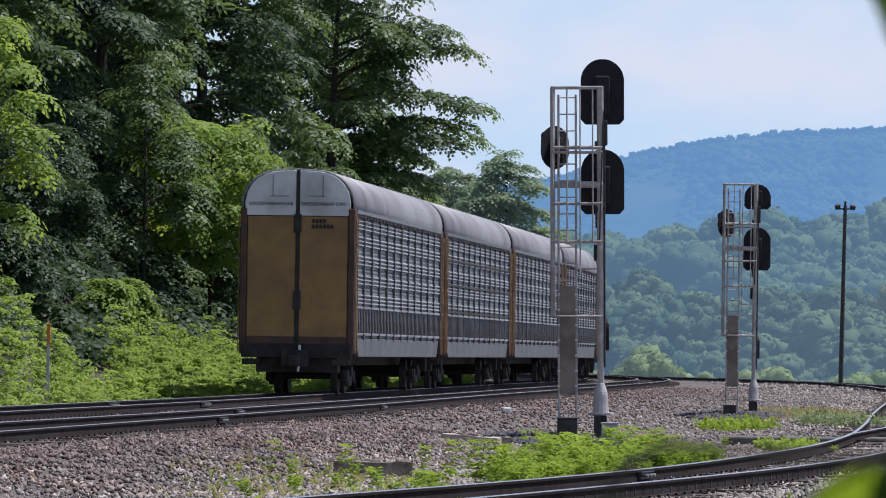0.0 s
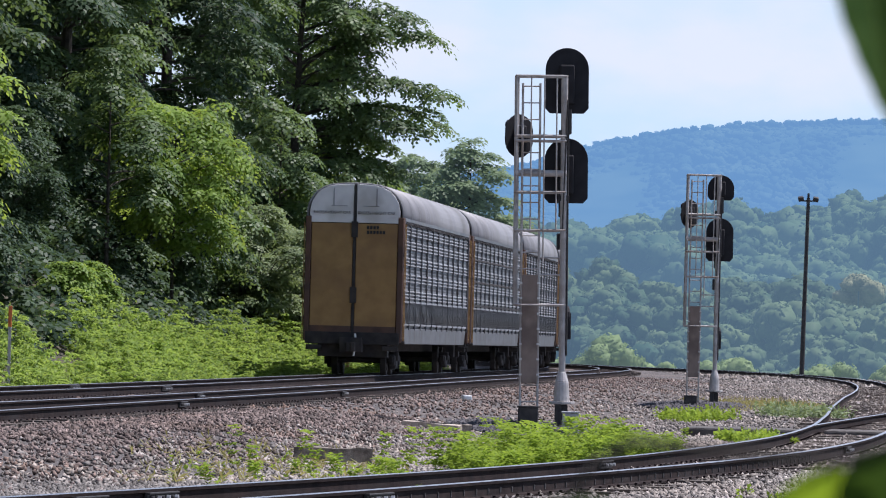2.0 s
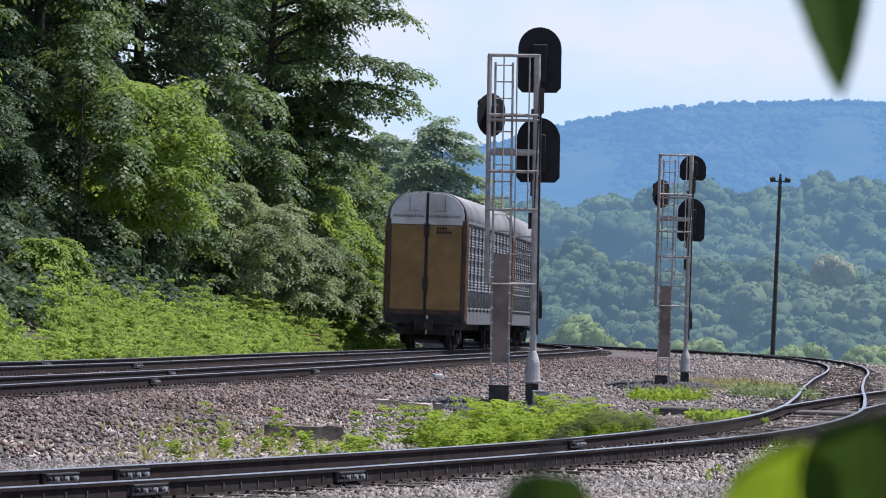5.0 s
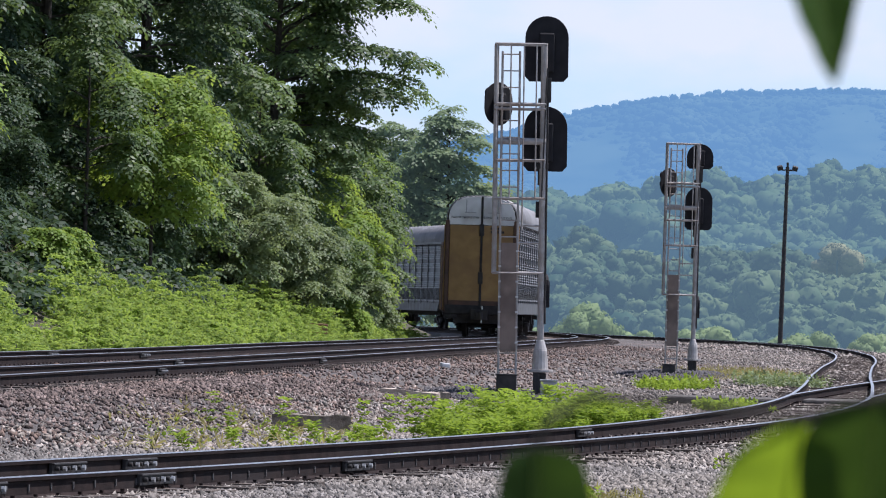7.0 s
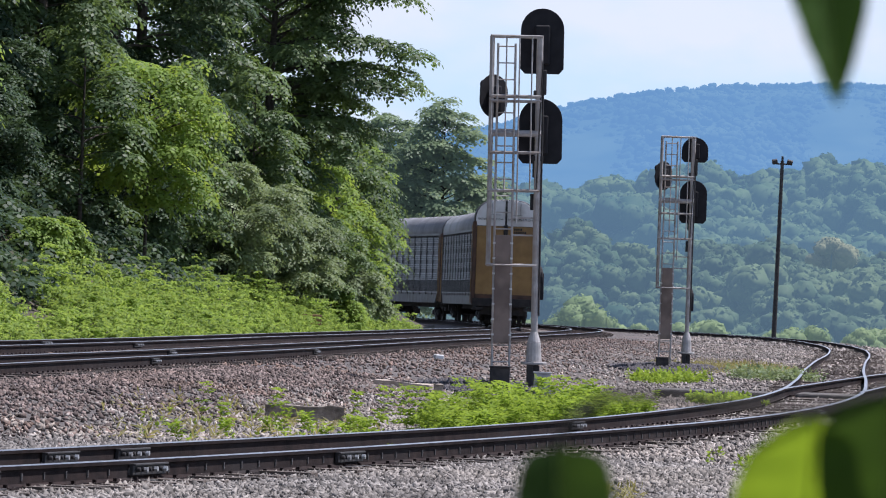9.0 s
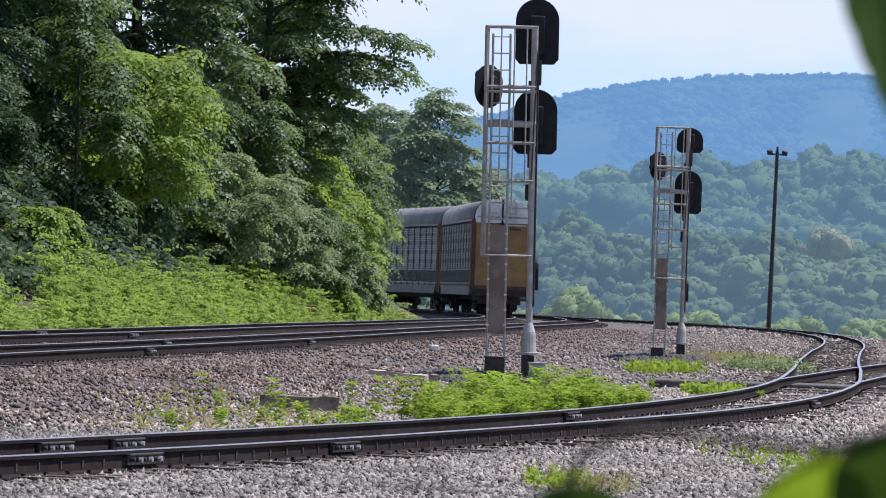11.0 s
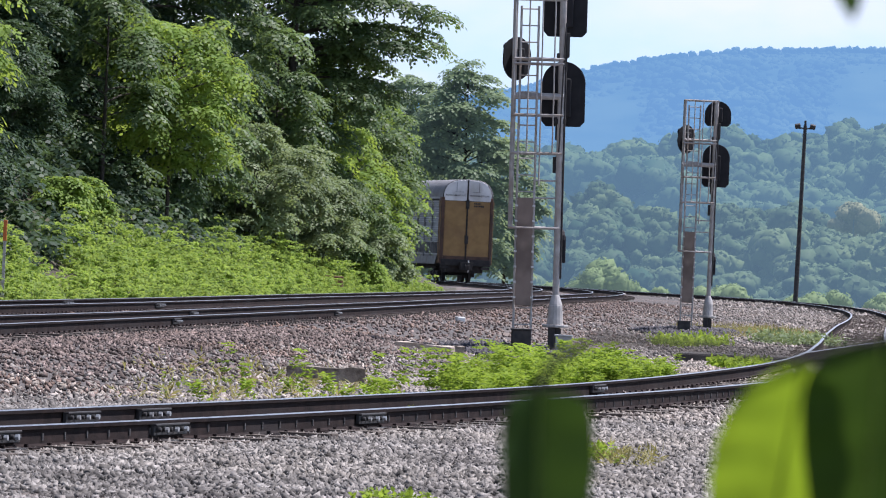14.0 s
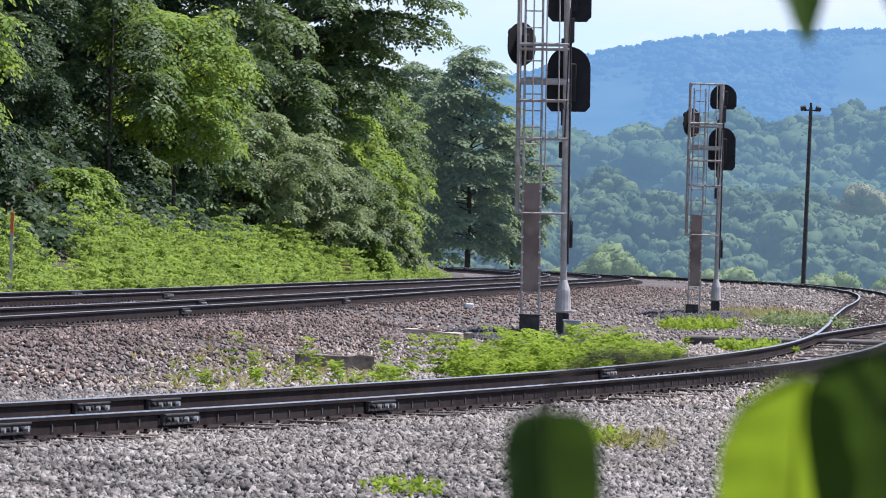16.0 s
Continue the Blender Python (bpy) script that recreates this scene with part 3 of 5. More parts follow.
def build_car():
    car = tagged(new("autorack_car"), "tall grimy yellow and grey covered railcar with a rounded pale roof",
                 "railcar", "cars of the train")
    e = CAR_L / 2
    # inner shell, behind the screens
    out = roof_outline(HALF - 0.09, 4.85, 5.93)
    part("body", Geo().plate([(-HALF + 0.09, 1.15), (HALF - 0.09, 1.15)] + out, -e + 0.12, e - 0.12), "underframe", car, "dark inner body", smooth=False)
    ro = roof_outline()
    roof = Geo()
    inner = [(x * 0.97, z - 0.05) for x, z in ro]
    ring = ro + inner[::-1]
    k = len(ring)
    roof.add([(x, y, z) for y in (-e + 0.06, e - 0.06) for x, z in ring],
             [(j, (j + 1) % k, k + (j + 1) % k, k + j) for j in range(k)] + [(j, k - 1 - j, k - 2 - j, j + 1) for j in range(len(ro) - 1)]
             + [(k + j + 1, k + k - 2 - j, k + k - 1 - j, k + j) for j in range(len(ro) - 1)])
    part("roof", roof, "roof_sheet", car, "pale grey rounded roof", smooth=True)
    for y in np.linspace(-e + 3.2, e - 3.2, 8):
        rib = Geo()
        rr = [(x * 1.006, z + 0.02) for x, z in ro]
        ri = [(x * 0.99, z - 0.02) for x, z in ro]
        ring2 = rr + ri[::-1]
        rib.add([(x, yy, z) for yy in (y - 0.04, y + 0.04) for x, z in ring2], [(j, (j + 1) % k, k + (j + 1) % k, k + j) for j in range(k)])
        part("roof_rib", rib, "roof_sheet", car)
    # corrugated side screens between posts
    bays = 12
    y0, y1 = -e + 0.62, e - 0.62
    step = (y1 - y0) / bays
    bands = [z0 + 0.105 * j for z0 in (2.46, 2.98, 3.5, 4.02, 4.46) for j in range(3)]
    prof = [(0.0, 1.52)]
    for zz in np.arange(1.62, 4.8, 0.1):
        prof += [(0.012, zz), (0.0, zz + 0.05)]
    prof += [(0.0, 4.85)]
    for sd in (-1, 1):
        g = Geo()
        for xo in (0.0, -0.02):
            g.add([(sd * (HALF - 0.05 + a + xo), yy, zz) for yy in (0.03, step - 0.03) for a, zz in prof],
                  [(j, j + 1, len(prof) + j + 1, len(prof) + j) for j in range(len(prof) - 1)])
        me = g.mesh("side_screen", "rack_grey")
        for b in range(bays):
            o = part("side_screen", me, None, car)
            o.location = (0, y0 + b * step, 0)
        for zz in bands:
            rib = Geo().strip([(sd * (HALF - 0.045), zz - 0.034), (sd * (HALF + 0.0), zz - 0.012), (sd * (HALF - 0.004), zz + 0.014), (sd * (HALF - 0.045), zz + 0.034)],
                              [((0, yy, 0), (1, 0)) for yy in np.linspace(y0, y1, 10)])
            part("side_rib", rib, "rack_sunlit", car, "pressed rib, caught sun put into its pale colour")
        for zz in (1.62, 2.34):
            part("louvre_rail", Geo().box(sd * (HALF - 0.02), 0, zz, 0.05, y1 - y0, 0.06), "rack_sunlit", car, "pale rail of the louvres")
        slat = Geo().box(sd * (HALF - 0.02), 0, 1.98, 0.05, 0.13, 0.66).mesh("louvre", "rack_post")
        for yy in np.arange(y0 + 0.2, y1, step / 5):
            part("louvre", slat, None, car).location = (0, yy, 0)
        for b in range(bays + 1):
            p = Geo().box(sd * (HALF - 0.005), y0 + b * step, 3.2, 0.06, 0.075, 3.5)
            for zz in np.linspace(1.6, 4.8, 9):
                p.box(sd * (HALF + 0.02), y0 + b * step, zz, 0.03, 0.11, 0.05)
            part("side_post", p, "rack_post", car)
        part("top_rail", Geo().box(sd * (HALF - 0.02), 0, 4.9, 0.1, CAR_L - 1.2, 0.1), "rack_grey", car)
        clip = Geo()
        for yy in np.arange(y0 + 0.2, y1, 0.42):
            clip.box(sd * (HALF + 0.01), yy, 4.79, 0.06, 0.2, 0.08)
        tagged(part("bolt_row", clip, "underframe", car), kind="stuff")
        sill = Geo()
        sill.add([(sd * x, y, z) for x, y, z in ((HALF, -e + 1.0, 1.5), (HALF, e - 1.0, 1.5), (HALF, e - 1.6, 1.0), (HALF, -e + 1.6, 1.0),
                                               (HALF - 0.1, -e + 1.0, 1.5), (HALF - 0.1, e - 1.0, 1.5), (HALF - 0.1, e - 1.6, 1.0), (HALF - 0.1, -e + 1.6, 1.0))],
                 [(0, 1, 2, 3), (7, 6, 5, 4), (0, 4, 5, 1), (1, 5, 6, 2), (2, 6, 7, 3), (3, 7, 4, 0)])
        part("side_sill", sill, "rack_post", car, "grey side sill", bevel=0.015)
        for q in (-1, 1):
            part("corner_post", Geo().box(sd * (HALF - 0.03), q * (e - 0.28), 3.02, 0.12, 0.46, 3.85), "brown_steel", car, "brown corner post", bevel=0.02)
            lad = Geo()
            for zz in np.arange(1.2, 4.8, 0.38):
                lad.tube((sd * (HALF + 0.06), q * (e - 0.5), zz), (sd * (HALF + 0.06), q * (e - 0.08), zz), 0.014, n=6)
            for yy in (e - 0.5, e - 0.08):
                lad.tube((sd * (HALF + 0.06), q * yy, 1.1), (sd * (HALF + 0.06), q * yy, 4.75), 0.016, n=6)
            part("grab_ladder", lad, "yellow_paint", car, "yellow grab ladder")
    # ends
    for q in (-1, 1):
        yy = q * (e - 0.06)
        for sd in (-1, 1):
            door = part("end_door", Geo().box(sd * 0.70, yy, 3.02, 1.30, 0.1, 3.44), "yellow_paint", car, "grimy yellow end door", bevel=0.02)
            for zf, hf in ((3.38, 0.04), (2.3, 0.02)):
                part("door_fold", Geo().box(sd * 0.70, yy + q * 0.052, zf, 1.26, 0.02, hf), "yellow_paint", door)
            up = [(sd * 0.05, 4.76)] + [(sd * x, z) for x, z in ((1.40, 4.76), (1.42, 5.12), (1.36, 5.4), (1.24, 5.6), (1.08, 5.76), (0.85, 5.88), (0.6, 5.94), (0.05, 5.97))]
            if sd < 0:
                up = up[::-1]
            hood = part("end_hood", Geo().plate(up, yy - 0.05, yy + 0.05), "white_paint", car, "white upper end panel", bevel=0.012)
            bar = Geo()
            for xx in (0.42,):
                bar.box(sd * xx * 1.6, yy + q * 0.06, 5.56, 0.035, 0.03, 0.55)
            bar.box(sd * 0.5, yy + q * 0.06, 5.28, 0.5, 0.02, 0.03)
            part("hood_bracket", bar, "grey_paint", hood)
            # dark strip added to stand for grime at the foot of the door
            part("kick_plate", Geo().box(sd * 0.70, yy + q * 0.058, 1.42, 1.3, 0.02, 0.22), "brown_steel", door, "dark strip added for grime at the door foot")
            part("end_post", Geo().box(sd * 1.45, yy - q * 0.02, 3.0, 0.17, 0.2, 3.9), "brown_steel", car, "dark brown end post", bevel=0.02)
        part("door_seam", Geo().box(0, yy + q * 0.03, 3.45, 0.085, 0.08, 5.0).box(0, yy + q * 0.07, 4.55, 0.2, 0.1, 0.5).box(0, yy + q * 0.07, 2.5, 0.2, 0.1, 0.5),
             "underframe", car, "black door seam with latches", bevel=0.01)
        sill = Geo().box(0, q * (e - 0.1), 1.15, 2.95, 0.3, 0.38).box(0, q * (e - 0.5), 0.82, 2.2, 0.5, 0.5).box(0, q * (e + 0.15), 0.95, 0.7, 0.5, 0.45)
        sill.box(-1.2, q * (e - 0.05), 0.85, 0.5, 0.15, 0.16).box(1.2, q * (e - 0.05), 0.85, 0.5, 0.15, 0.16)
        part("end_sill", sill, "underframe", car, "black end sill", bevel=0.02)
        coup = Geo().box(0, q * (e + 0.4), 0.88, 0.28, 0.5, 0.3).box(0.1, q * (e + 0.62), 0.88, 0.14, 0.2, 0.3)
        part("coupler", coup, "underframe", car, "black knuckle coupler", bevel=0.03)
        hose = Geo().tube((0.12, q * (e + 0.3), 1.3), (0.16, q * (e + 0.35), 0.98), 0.035).tube((0.16, q * (e + 0.35), 0.98), (0.1, q * (e + 0.4), 0.6), 0.03)
        part("brake_hose", hose, "pale_tag", car, "pale brake hose")
        # running gear
        yb = q * 10.0
        bogie = Geo()
        for sd in (-1, 1):
            bogie.box(sd * 1.0, yb, 0.52, 0.16, 2.3, 0.22).box(sd * 1.0, yb, 0.36, 0.2, 0.7, 0.3)
            for w in (-0.89, 0.89):
                bogie.box(sd * 1.02, yb + w, 0.47, 0.2, 0.32, 0.3)
        bogie.box(0, yb, 0.6, 2.3, 0.35, 0.3)
        bg = part("bogie", bogie, "underframe", car, "black wheel truck", bevel=0.03)
        for w in (-0.89, 0.89):
            ws = Geo().tube((-0.9, 0, 0), (0.9, 0, 0), 0.08, n=10)
            for sd in (-1, 1):
                ws.tube((sd * 0.72, 0, 0), (sd * 0.86, 0, 0), 0.46, n=28).tube((sd * 0.68, 0, 0), (sd * 0.72, 0, 0), 0.485, n=28)
                for i in range(5):
                    an = i * 2 * math.pi / 5
                    ws.box(sd * 0.865, 0.26 * math.cos(an), 0.26 * math.sin(an), 0.02, 0.09, 0.09)
            o = part("wheelset", ws, "underframe", bg, "dark steel wheelset")
            o.location = (0, yb + w, 0.46)
    part("centre_sill", Geo().box(0, 0, 0.95, 0.7, CAR_L - 2, 0.4).box(0, 0, 1.2, 2.7, CAR_L - 1, 0.1), "underframe", car)
    return car


def writing(car, text, x, z, size, mat, y, turn=0, label=""):
    cu = bpy.data.curves.new("lettering", "FONT")
    cu.body, cu.size, cu.extrude, cu.align_x, cu.align_y = text, size, 0.004, "CENTER", "CENTER"
    o = new("lettering", cu)
    bpy.context.view_layer.update()
    dg = bpy.context.evaluated_depsgraph_get()
    me = bpy.data.meshes.new_from_object(o.evaluated_get(dg))
    bpy.data.objects.remove(o)
    me.materials.clear()
    me.materials.append(MATS[mat])
    ob = part("lettering", me, None, car, label)
    ob.matrix_basis = pose(x, y, z, 90, 0, turn)
    return ob


surface("black_ink", (0.012, 0.012, 0.014), (0.02, 0.02, 0.022), 5.0, 0.6)
car0 = build_car()
for xx in (-0.72, 0.68):
    writing(car0, "EXCESS HEIGHT CAR", xx, 5.07, 0.125, "black_ink", -CAR_L / 2 - 0.015, 0, "black lettering")
num = Geo()
for row, n in ((4.62, 4), (4.47, 6)):
    for i in range(n):
        num.box(0.42 + i * 0.1, -CAR_L / 2 - 0.015, row, 0.075, 0.01, 0.1)
part("number_bars", num, "black_ink", car0, "black number bars")
CARS = [car0]


def car_pose(s):
    """Pose of a car whose rear end lies s metres along the far track, on its two trucks."""
    pts = []
    for d in (3.7, 23.7):
        pts.append(Vector((np.interp(s + d, ARC, LC[:, 0]), np.interp(s + d, ARC, LC[:, 1]), 0)))
    c, d = (pts[0] + pts[1]) / 2, (pts[1] - pts[0]).normalized()
    return Matrix.Translation((c.x, c.y, Z_MAIN)) @ pose(0, 0, 0, 0, 0, math.degrees(math.atan2(-d.x, d.y)))


ARC = np.concatenate([[0], np.cumsum(np.linalg.norm(np.diff(LC, axis=0), axis=1))])


def rear_at(t):
    return float(np.interp(157 + 13.3 * t, LC[:, 1], ARC))


for i in range(1, 8):
    CARS.append(copy_thing(car0, car_pose(rear_at(0) + PITCH * i)))

for zz in (2.45, 3.3, 4.1):
    part("dark_seam", Geo().box(HALF - 0.01, 0, zz, 0.05, CAR_L - 1.6, 0.07), "underframe", CARS[1], "dark open seam")


# ---- signals ----
def rounded(cx, cz, w, h, cut=0.085, n=16, pill=False):
    """Outline of a signal background: round above, cut corners or round below."""
    r = w / 2
    if pill:
        return [(cx + r * math.cos(a), cz + (h / 2 - r) * (1 if a < math.pi else -1) + r * math.sin(a)) for a in np.linspace(0, 2 * math.pi, 37)[:-1]]
    pts = [(cx - r + cut, cz - h / 2), (cx + r - cut, cz - h / 2), (cx + r, cz - h / 2 + cut * 1.1)]
    for i in range(n + 1):
        an = i / n * math.pi
        pts.append((cx + r * math.cos(an), cz + h / 2 - r + r * math.sin(an)))
    pts.append((cx - r, cz - h / 2 + cut * 1.1))
    return pts


def signal_head(parent, cx, cz, w, h, y, turn=0, lamps=3, pill=False):
    g = Geo().plate(rounded(0, 0, w, h, pill=pill), -0.012, 0.012)
    hd = part("signal_head", g, "signal_black", parent, "black signal head seen from behind", bevel=0.008)
    box = Geo().box(0, -0.06, -0.06 * h, w * 0.34, 0.1, h * 0.6)
    part("lamp_case", box, "signal_black", hd, bevel=0.03)
    for i in range(lamps):
        zc = h * 0.28 - i * h * 0.3
        part("hood", Geo().tube((0, 0.0, zc), (0, 0.28, zc - 0.02), w * 0.17, w * 0.16, n=14), "signal_black", hd)
    hd.matrix_basis = pose(cx, y, cz, 0, 0, turn)
    return hd


def build_signal(heads, left_head, lean):
    s = tagged(new("signal_mast"), "galvanised railway signal mast with black heads, ladder and tan guard sheet", "railway signal", "railway signals")
    mast = Geo().tube((0, 0, 0.3), (0, 0, 6.36), 0.062, n=14)
    part("mast", mast, "galvanised", s, smooth=False)
    base = Geo().tube((0, 0, 0.31), (0, 0, 0.36), 0.24, 0.24, n=8).tube((0, 0, 0.36), (0, 0, 0.72), 0.15, 0.125, n=14).tube((0, 0, 0.72), (0, 0, 0.9), 0.125, 0.07, n=14)
    part("mast_base", base, "galvanised", s, "flared cast base", bevel=0.01)
    part("foundation", Geo().box(0.0, 0, -0.25, 0.22, 0.22, 1.1).box(-0.07, -0.12, 0.1, 0.12, 0.12, 0.5), "dark_iron", s, "dark foundation", bevel=0.02)
    post = Geo().tube((-0.875, 0, 2.12), (-0.875, 0, 6.33), 0.045, n=10)
    part("side_post", post, "galvanised", s)
    for z, r, mat in ((6.33, 0.03, "galvanised"), (5.23, 0.035, "galvanised"), (5.14, 0.025, "galvanised"), (4.55, 0.062, "galvanised"), (4.2, 0.03, "galvanised"), (3.5, 0.03, "galvanised"), (2.13, 0.028, "galvanised")):
        g = Geo().tube((-0.9, -0.02, z), (0.05, -0.02, z), r, n=8)
        if r < 0.05:
            g.tube((-0.9, -0.42, z), (0.02, -0.42, z), 0.018, n=6).tube((-0.9, -0.42, z), (-0.9, 0, z), 0.018, n=6).tube((0.02, -0.42, z), (0.02, 0, z), 0.018, n=6)
        part("crossbar", g, mat, s)
    for z in (2.68, 3.0):
        part("stay", Geo().tube((-0.45, -0.1, z), (0.0, 0, z), 0.018, n=6), "galvanised", s)
    lad = Geo()
    for x in (-0.77, -0.45):
        lad.tube((x, -0.12, 0.05), (x, -0.12, 6.2), 0.022, n=6)
    ladder = part("ladder", lad, "galvanised", s, "narrow steel ladder")
    for z in np.arange(0.35, 6.2, 0.305):
        part("rung", Geo().tube((-0.77, -0.12, z), (-0.45, -0.12, z), 0.014, n=6), "galvanised", ladder)
    for x, z0, z1, y in ((-0.15, 3.5, 6.33, -0.42), (-0.38, 2.9, 6.33, -0.42), (-0.62, 3.5, 6.33, -0.42), (-0.88, 4.2, 6.33, -0.42)):
        part("cage_bar", Geo().tube((x, y, z0), (x, y, z1), 0.014, n=6), "galvanised", s)
    guard = part("guard_sheet", Geo().box(-0.61, -0.17, 1.69, 0.29, 0.03, 1.98), "tan_sheet", s, "tan locked ladder guard", bevel=0.008)
    for z in np.arange(0.85, 2.6, 0.28):
        for x in (-0.77, -0.45):
            part("bracket", Geo().box(x, -0.17, z, 0.05, 0.05, 0.035), "pale_tag", guard)
    part("cable", Geo().tube((-0.02, -0.09, 3.5), (0.06, -0.07, 5.9), 0.014, n=6).tube((0.075, -0.02, 1.2), (0.075, -0.02, 5.6), 0.018, n=6), "dark_iron", s)
    for x, z, h in ((-0.03, 3.95, 0.4), (-0.06, 3.3, 0.3)):
        part("junction_box", Geo().box(x, 0.1, z, 0.12, 0.14, h), "dark_iron", s, bevel=0.015)
    for x, z, w, h in ((0, 5.3, 0.2, 0.1), (0, 4.1, 0.2, 0.1), (0.1, 5.5, 0.07, 0.45)):
        part("clamp", Geo().box(x, 0.06, z, w, 0.2, h), "dark_iron", s, bevel=0.01)
    bell = Geo().tube((-0.02, 0.18, 1.92), (0.12, 0.2, 1.92), 0.2, n=14).box(0.06, 0.12, 1.75, 0.2, 0.16, 0.5)
    part("lamp_box", bell, "signal_black", s, "small black box behind the mast", bevel=0.02)
    for cx, cz, w, h in heads:
        signal_head(s, cx, cz, w, h, 0.28)
    cx, cz, w, h = left_head
    signal_head(s, cx, cz, w, h, 0.2, 38, 2, True)
    return s


sig_near = build_signal([(0.05, 6.27, 0.80, 1.21), (0.05, 4.61, 0.80, 1.2)], (-0.83, 5.24, 0.66, 0.80), 0)
sig_near.matrix_basis = pose(2.92, 108.0, 0, 0, -0.9, 0)
sig_far = build_signal([(0.06, 6.0, 0.74, 0.7), (0.06, 4.55, 0.76, 1.2)], (-0.80, 5.25, 0.62, 0.80), 0)
sig_far.matrix_basis = pose(8.65, 163.5, -0.12, 0, 0.0, 0)


def case_box(x, y, w, h, d, mat, label, tag=None):
    g = ground_z(x, y)
    b = tagged(new("relay_case"), label, "equipment box", "boxes at the signals")
    part("case", Geo().box(0, 0, h / 2, w, d, h), mat, b, bevel=0.015)
    part("lid", Geo().box(0, 0, h + 0.015, w + 0.03, d + 0.03, 0.03), mat, b, bevel=0.006)
    if tag:
        part("plate", Geo().box(0, -d / 2 - 0.004, h - 0.1, 0.1, 0.008, 0.08), tag, b, "small blue plate")
    b.location = (x, y, float(g) - 0.03)
    return b


case_box(3.05, 106.8, 0.30, 0.56, 0.3, "grey_paint", "small grey equipment box with a blue plate beside the signal", "blue_tag")
case_box(2.28, 107.0, 0.36, 0.60, 0.36, "dark_iron", "black equipment box at the foot of the signal ladder")
case_box(7.95, 162.6, 0.34, 0.45, 0.34, "dark_iron", "black equipment box at the foot of the signal ladder")


# ---- light pole ----
def build_pole():
    p = tagged(new("floodlight_pole"), "tall dark pole with two small floodlights on top", "light pole")
    part("pole", Geo().tube((0, 0, -2.5), (0, 0, 11.2), 0.17, 0.11, n=12), "dark_iron", p)
    part("crossarm", Geo().box(0, 0, 11.0, 0.9, 0.1, 0.1).box(0, 0, 11.25, 0.14, 0.14, 0.5), "dark_iron", p, bevel=0.02)
    for sd in (-1, 1):
        l = part("floodlight", Geo().box(0, 0, 0, 0.36, 0.3, 0.3), "dark_iron", p, bevel=0.05)
        l.matrix_basis = pose(sd * 0.48, 0, 11.12, 18, sd * 12, 0)
        part("glass", Geo().box(0, 0.155, 0, 0.3, 0.015, 0.24), "pale_tag", l)
    return p


pole = build_pole()
pole.matrix_basis = pose(25.6, 378, 0, 0, 0.75, 0)
# ---- trees ----
def lobes(count, centre, radii, size, low=-0.75, inner=0.35):
    """Clumps of a crown: places inside an ellipsoid, nearer its skin, with radii."""
    d = unit(RNG.normal(0, 1, (count, 3)))
    d[:, 2] = np.maximum(d[:, 2], low)
    c = np.asarray(centre) + d * np.asarray(radii) * RNG.uniform(inner, 1.0, (count, 1)) ** 0.6
    return c, size * RNG.uniform(0.6, 1.35, count)


def tree(x, y, h, crown_r, clumps=46, per=95, mat="leaf_tree", name="tree", label="", crown_low=0.3, leaf=0.2, width=0.055, spread=1.0, zbase=None, lean=0.0, group="trees beside the line", spray=0.9, lobe=0.26, n=8, limbs=16, inner=0.35, thick=0.015):
    z = float(ground_z(x, y)) if zbase is None else zbase
    t = tagged(new(name), label or "tall leafy green tree on the bank beside the track", "tree" if name == "tree" else "shrub", group)
    cz = h * (crown_low + 1) / 2
    c, r = lobes(clumps, (lean, 0, cz), (crown_r * spread, crown_r, h * (1 - crown_low) / 2 * 0.9), crown_r * lobe, inner=inner)
    g = Geo()
    g.tube((0, 0, -0.5), (lean * 0.4, 0, h * 0.45), h * thick, h * thick * 0.8, n=9).tube((lean * 0.4, 0, h * 0.45), (lean, 0, h * 0.85), h * thick, h * 0.003, n=7)
    for i in range(min(limbs, clumps)):
        z0 = h * RNG.uniform(0.28, 0.62)
        p0 = (lean * 0.4 * z0 / (h * 0.45), 0, z0)
        g.tube(p0, tuple(c[i]), h * 0.006, h * 0.0015, n=5)
    part("trunk", g, "bark", t, "dark trunk and limbs")
    d = unit(RNG.normal(0, 1, (clumps, per, 3)).reshape(-1, 3)).reshape(clumps, per, 3)
    d[..., 2] = np.abs(d[..., 2]) * 0.9 - 0.25
    p = c[:, None] + d * (r[:, None, None] * RNG.uniform(0.55, 1.05, (clumps, per, 1))) * np.array((1.15, 1.15, 0.75))
    out = d + 0.5 * unit(c - np.array((lean, 0, cz)))[:, None] + (0, 0, 0.15)
    v = sprays(p.reshape(-1, 3), out.reshape(-1, 3), spray * RNG.uniform(0.6, 1.3, clumps * per), leaf, width, n)
    quads("crown", v, mat, t)
    t.location = (x, y, z)
    return t


def left_of(y, off):
    return float(x_at(LC, y)) - off


